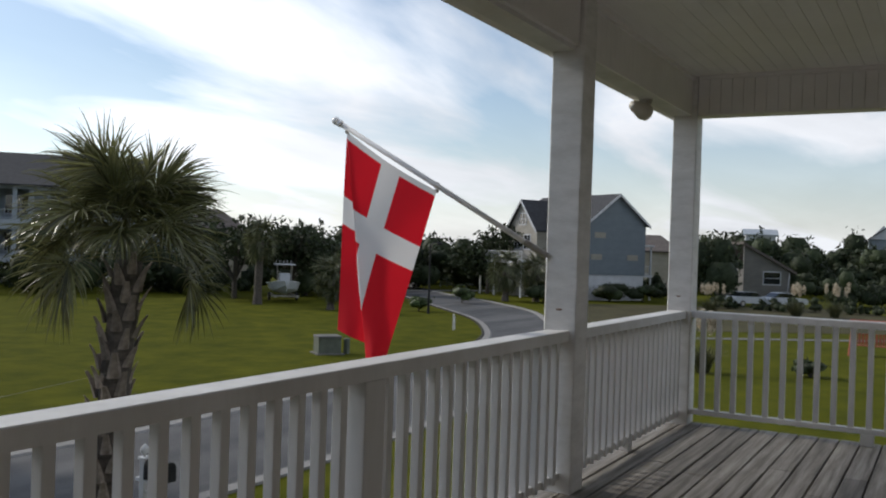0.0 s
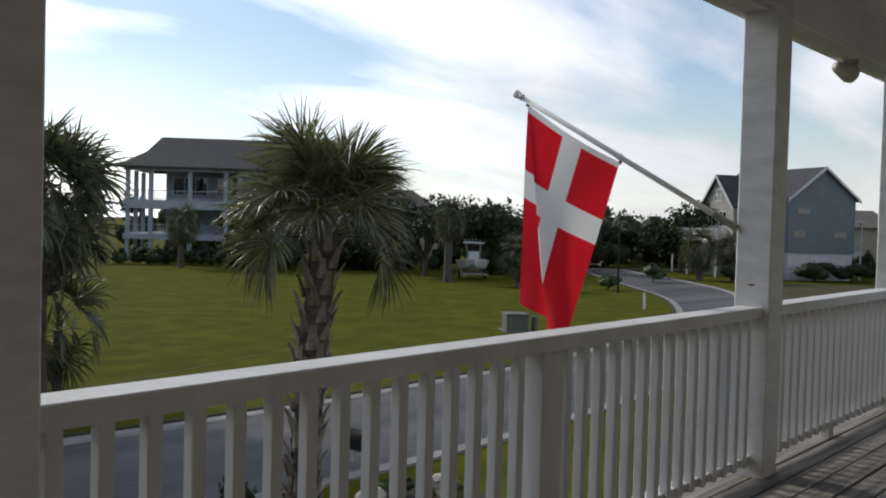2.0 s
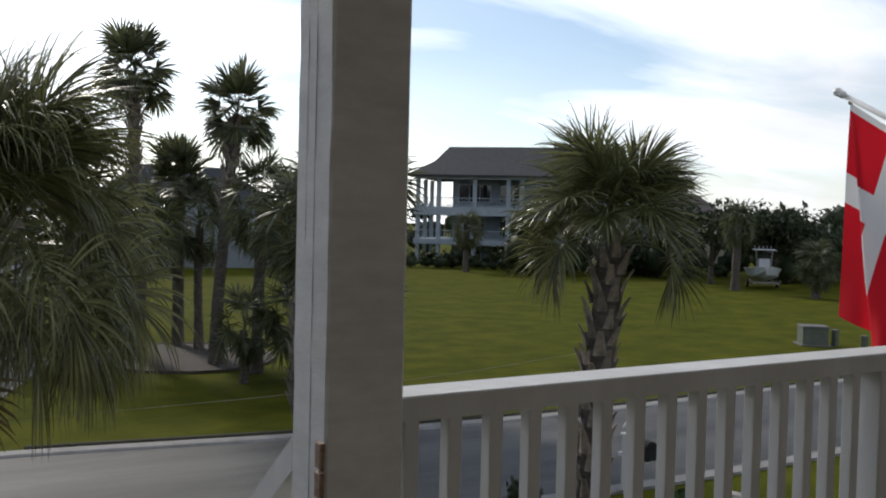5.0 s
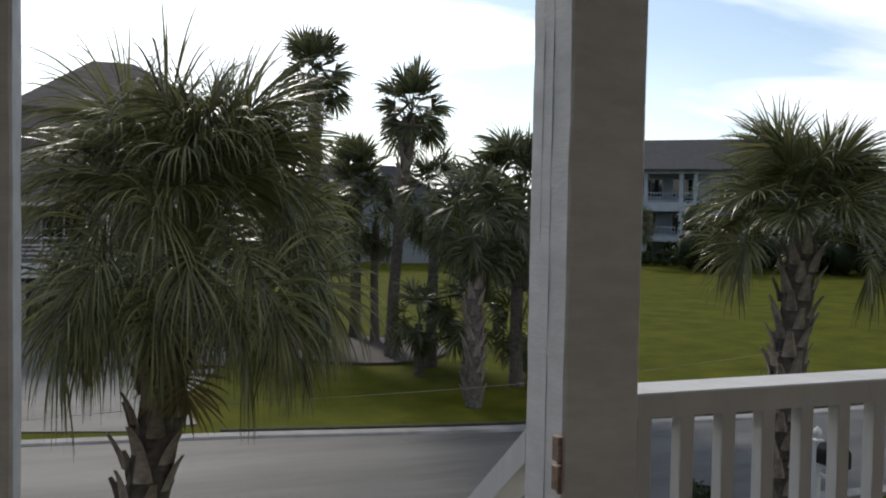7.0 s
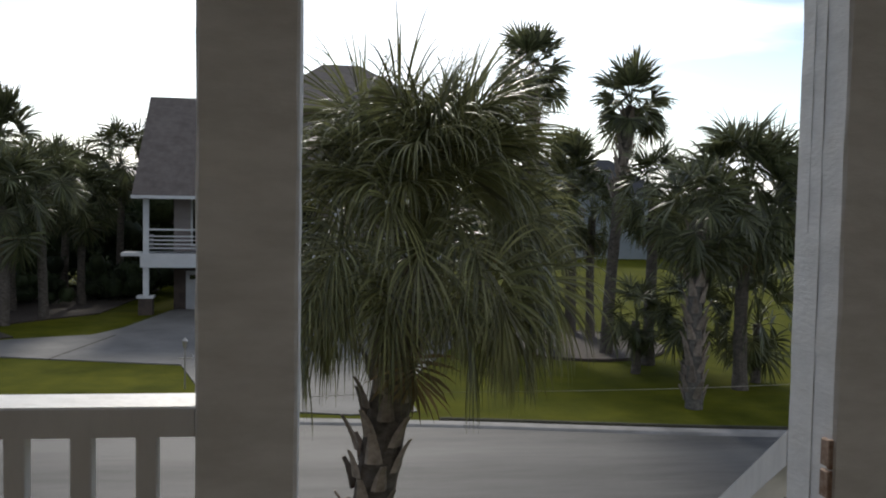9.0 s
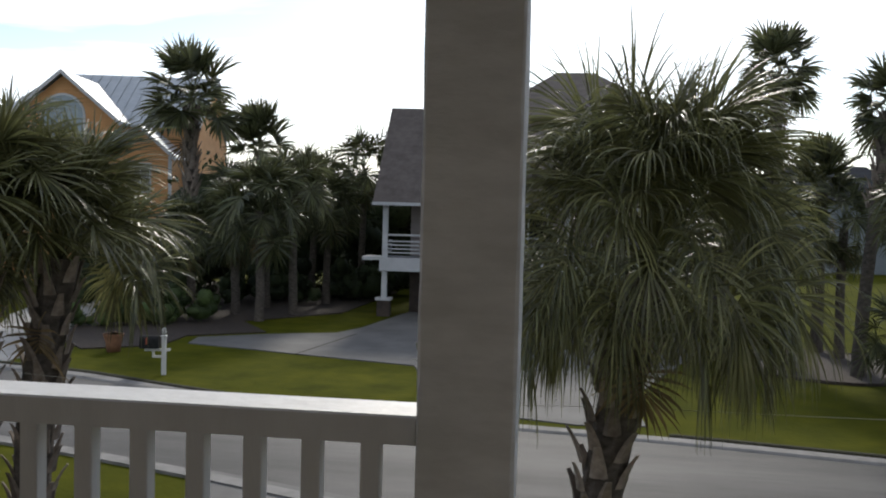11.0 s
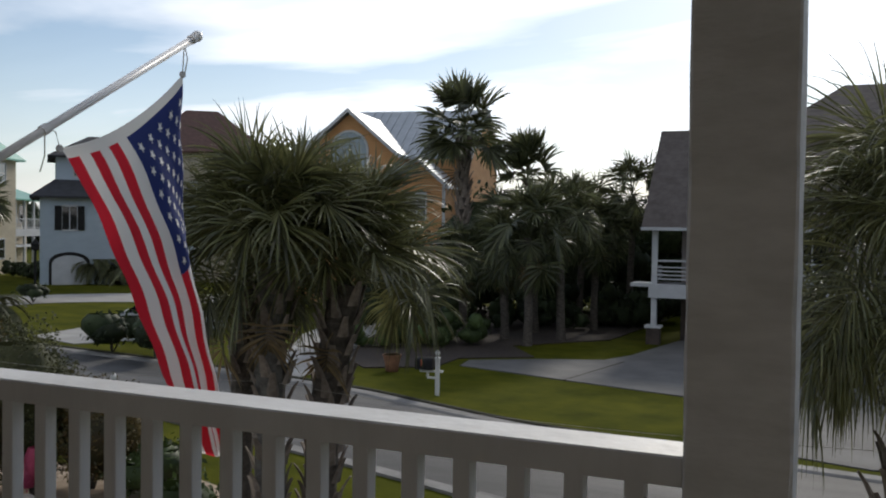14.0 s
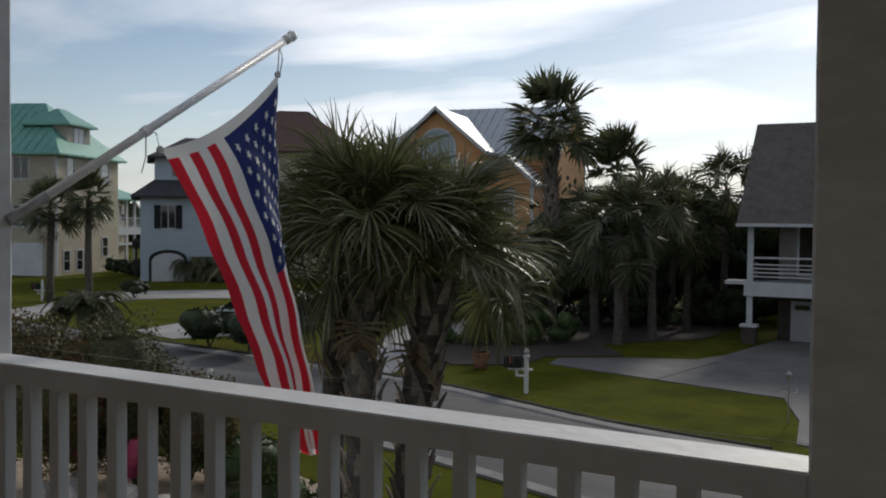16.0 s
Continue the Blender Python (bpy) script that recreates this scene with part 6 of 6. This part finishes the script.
sl = thing("street_lamp", "slim black street lamp by the road bend", "street lamp", pose(56.5, 33.0, G))
part("pole", tube([(0, 0, 0), (0, 0, 0.6), (0, 0, 5.0)], [0.11, 0.075, 0.06], 10), M_BLACK, sl)
part("arm", tube([(0, 0, 4.8), (0.3, -0.1, 5.15), (0.8, -0.25, 5.2)], 0.045, 8), M_BLACK, sl)
part("lamp_head", lathe([(0.06, 5.2), (0.2, 5.1), (0.22, 5.02), (0.1, 4.98)], 10, 0.85, -0.27), M_BLACK, sl)
sl2 = thing("street_lamp", "black lamp post beneath the palms", "street lamp", pose(-15.0, 25.6, G))
part("pole", tube([(0, 0, 0), (0, 0, 3.2)], 0.06, 10), M_BLACK, sl2)
part("lamp_head", lathe([(0.06, 3.2), (0.16, 3.3), (0.2, 3.6), (0.03, 3.8)], 8), M_BLACK, sl2)
sl3 = thing("street_lamp", "black lamp post by the far drive", "street lamp", pose(-51.2, 45.4, G))
part("pole", tube([(0, 0, 0), (0, 0, 2.6)], 0.09, 10), M_BLACK, sl3)
part("lamp_head", lathe([(0.09, 2.6), (0.25, 2.7), (0.28, 3.1), (0.05, 3.4)], 8), M_BLACK, sl3)

tb = thing("utility_box", "green utility cabinet on the lawn", "utility box", pose(31.9, 23.7, G, 0, 0, -38))
part("body", box(-0.5, 0.5, -0.45, 0.45, 0.05, 0.72, 0.02), M_GREENBOX, tb)
part("lid", box(-0.53, 0.53, -0.49, 0.47, 0.72, 0.80, 0.02), M_CONC_SHADED, tb, "pale sloped lid")
part("pad", box(-0.62, 0.62, -0.6, 0.6, 0, 0.05), M_CONC_SHADED, tb)
for bx, by, bhh in ((32.5, 23.1, 0.62), (33.4, 22.4, 0.42)):
    pd = thing("utility_pedestal", "small green utility pedestal on the lawn", "utility post", pose(bx, by, G))
    part("body", box(-0.11, 0.11, -0.11, 0.11, 0, bhh, 0.03), M_GREENBOX, pd)
    part("cap", box(-0.125, 0.125, -0.125, 0.125, bhh, bhh + 0.05, 0.02), M_GREENBOX, pd)
for k, (sx, sy) in enumerate(((46.4, 25.4), (46.9, 25.6))):
    st = thing("marker_stake", "white marker stake beside the kerb", "stake", pose(sx, sy, G))
    part("stake", box(-0.06, 0.06, -0.03, 0.03, 0, 0.95 - 0.2 * k, 0.01), M_WHITE, st)

# boat on a trailer
bt = thing("motor_boat", "white centre-console motor boat on a trailer", "boat", pose(58.3, 47.8, G, 0, 0, -46))
secs = []
for yy, w, zk, zt in ((-3.1, 0.16, 1.15, 1.75), (-2.2, 0.85, 0.75, 1.65), (-0.8, 1.2, 0.55, 1.5), (1.0, 1.28, 0.5, 1.42), (3.0, 1.25, 0.5, 1.4)):
    secs.append([(-w, yy, zt), (-w * 0.82, yy, zk + 0.35), (0, yy, zk), (w * 0.82, yy, zk + 0.35), (w, yy, zt)])
hv = [p for s in secs for p in s]
hf = [(5 * i + k, 5 * i + k + 1, 5 * i + 6 + k, 5 * i + 5 + k) for i in range(4) for k in range(4)] + [(0, 1, 2, 3, 4), (24, 23, 22, 21, 20)] + [(5 * i + 4, 5 * i, 5 * i + 5, 5 * i + 9) for i in range(4)]
part("hull", (hv, hf), M_HULL, bt)
part("rub_rail", join(*[tube([secs[i][k] for i in range(5)], 0.05, 6) for k in (0, 4)]), M_TRIM, bt)
part("console", box(-0.42, 0.42, -0.4, 0.5, 1.4, 2.3, 0.06), M_TRIM, bt)
part("windscreen", box(-0.42, 0.42, -0.34, -0.3, 2.3, 2.6), M_GLASS, bt)
part("t_top", box(-0.85, 0.85, -0.7, 1.3, 2.95, 3.03, 0.03), M_TRIM, bt)
for tx in (-0.5, 0.5):
    for ty in (-0.35, 0.7):
        part("strut", tube([(tx, ty, 1.42), (tx * 1.2, ty, 2.96)], 0.03, 6), M_METAL, bt)
part("rod_holder", join(*[tube([(-0.6 + 0.3 * k, 1.2, 3.0), (-0.6 + 0.3 * k, 1.3, 3.3)], 0.025, 5) for k in range(5)]), M_TRIM, bt)
part("outboard", box(-0.22, 0.22, 3.0, 3.55, 1.0, 1.9, 0.06), M_BLACK, bt)
part("trailer", join(box(-0.9, -0.8, -3, 3, 0.42, 0.5), box(0.8, 0.9, -3, 3, 0.42, 0.5), box(-1.1, 1.1, 0.9, 1.0, 0.35, 0.45), box(-1.1, 1.1, -1.6, -1.5, 0.42, 0.55)), M_METAL, bt)
for wx in (-1.12, 1.12):
    wheel = part("wheel", tube([(wx - 0.1, 0.95, 0.33), (wx + 0.1, 0.95, 0.33)], 0.33, 16), M_RUBBER, bt)
    part("rim", tube([(wx - 0.11, 0.95, 0.33), (wx + 0.11, 0.95, 0.33)], 0.18, 12), M_METAL, wheel)


def car(x, y, rz, paint, label):
    ob = thing("parked_car", label, "car", pose(x, y, G, 0, 0, rz))
    low = [(-2.2, 0.35), (2.2, 0.35), (2.25, 0.75), (1.9, 0.92), (0.95, 1.0), (-1.9, 1.02), (-2.25, 0.8)]
    top = [(0.95, 0.98), (0.35, 1.42), (-1.15, 1.45), (-1.85, 1.0)]
    part("body", prism(low, -0.86, 0.86, "y"), paint, ob)
    part("cabin", prism(top, -0.72, 0.72, "y"), M_GLASS, ob)
    part("roof", prism([(0.42, 1.40), (0.32, 1.46), (-1.12, 1.49), (-1.2, 1.43)], -0.7, 0.7, "y"), paint, ob)
    for wx in (-1.4, 1.4):
        for wy in (-0.8, 0.8):
            w = part("wheel", tube([(wx, wy - 0.1, 0.32), (wx, wy + 0.1, 0.32)], 0.32, 16), M_RUBBER, ob)
            part("rim", tube([(wx, wy - 0.11, 0.32), (wx, wy + 0.11, 0.32)], 0.2, 12), M_METAL, w)
    for wy in (-0.6, 0.6):
        part("headlight", box(2.2, 2.27, wy - 0.16, wy + 0.16, 0.66, 0.78), M_SKYGLASS, ob)
    return ob


car(93, 17.6, -40, M_CARW, "silver car parked behind pampas grass")
car(95, 14.6, -40, M_CARW, "silver car parked beside another")
car(-26.0, 30.0, 35, M_CARW, "white car parked behind round shrubs")

# red garden swing frame on the grass
sw = thing("garden_swing", "red-stained wooden garden swing seat", "swing", pose(50.6, 3.6, G, 0, 0, -86))
part("frame", join(tube([(-1.0, -0.6, 0), (-0.85, 0, 1.75)], 0.06, 6), tube([(-1.0, 0.6, 0), (-0.85, 0, 1.75)], 0.06, 6), tube([(1.0, -0.6, 0), (0.85, 0, 1.75)], 0.06, 6), tube([(1.0, 0.6, 0), (0.85, 0, 1.75)], 0.06, 6), tube([(-1.0, 0, 1.75), (1.0, 0, 1.75)], 0.07, 6)), M_REDWOOD, sw)
part("seat", join(*[box(-0.75, 0.75, -0.25 + 0.11 * k, -0.16 + 0.11 * k, 0.5, 0.54) for k in range(5)]), M_REDWOOD, sw)
part("backrest", join(*[box(-0.75 + 0.16 * k, -0.64 + 0.16 * k, 0.3, 0.34, 0.55, 1.1) for k in range(10)]), M_REDWOOD, sw)
fence = thing("low_fence", "low grey wooden fence beyond the far lawn", "fence", pose(97, 55, G, 0, 0, -35))
for k in range(8):
    part("post", box(k * 0.9, k * 0.9 + 0.12, 0, 0.12, 0, 1.1), M_W_PALE, fence)
for z in (0.3, 0.6, 0.9):
    part("board", box(0, 6.4, -0.04, 0.0, z - 0.1, z + 0.1), M_W_PALE, fence)
rk = thing("white_rock", "pale rounded boulder on the far lawn", "rock", pose(92, 55.5, G))
part("rock", ball(0, 0, 0.35, 0.7, 0.6, 0.45), M_TRIM, rk, smooth=True)
pot = thing("plant_pot", "terracotta pot beneath the palms", "pot", pose(-13.7, 26.2, G))
part("pot", lathe([(0.2, 0.0), (0.24, 0.3), (0.3, 0.5), (0.32, 0.55), (0.28, 0.55), (0.26, 0.5)], 14), M_TERRA, pot, smooth=True)
# pale stones in the front bed
for k in range(9):
    rng = random.Random(400 + k)
    s = thing("bed_stone", "pale rounded stone in the sandy bed", "stone", pose(-10.2 - 4.2 * rng.random(), 9.8 + 2.0 * rng.random(), G, 0, 0, rng.uniform(0, 180)), "bed stones")
    part("stone", ball(0, 0, 0.12, rng.uniform(0.2, 0.4), rng.uniform(0.15, 0.3), rng.uniform(0.15, 0.26), 9, 5), M_STONE, s)
for k, (sx, sy) in enumerate(((9.95, 10.9), (10.5, 10.7), (12.0, 10.4))):
    rng = random.Random(430 + k)
    s = thing("bed_stone", "pale rounded stone beside the yard palm", "stone", pose(sx, sy, G, 0, 0, rng.uniform(0, 180)), "bed stones")
    part("stone", ball(0, 0, 0.10, rng.uniform(0.22, 0.34), rng.uniform(0.15, 0.24), rng.uniform(0.13, 0.2), 9, 5), M_STONE, s)
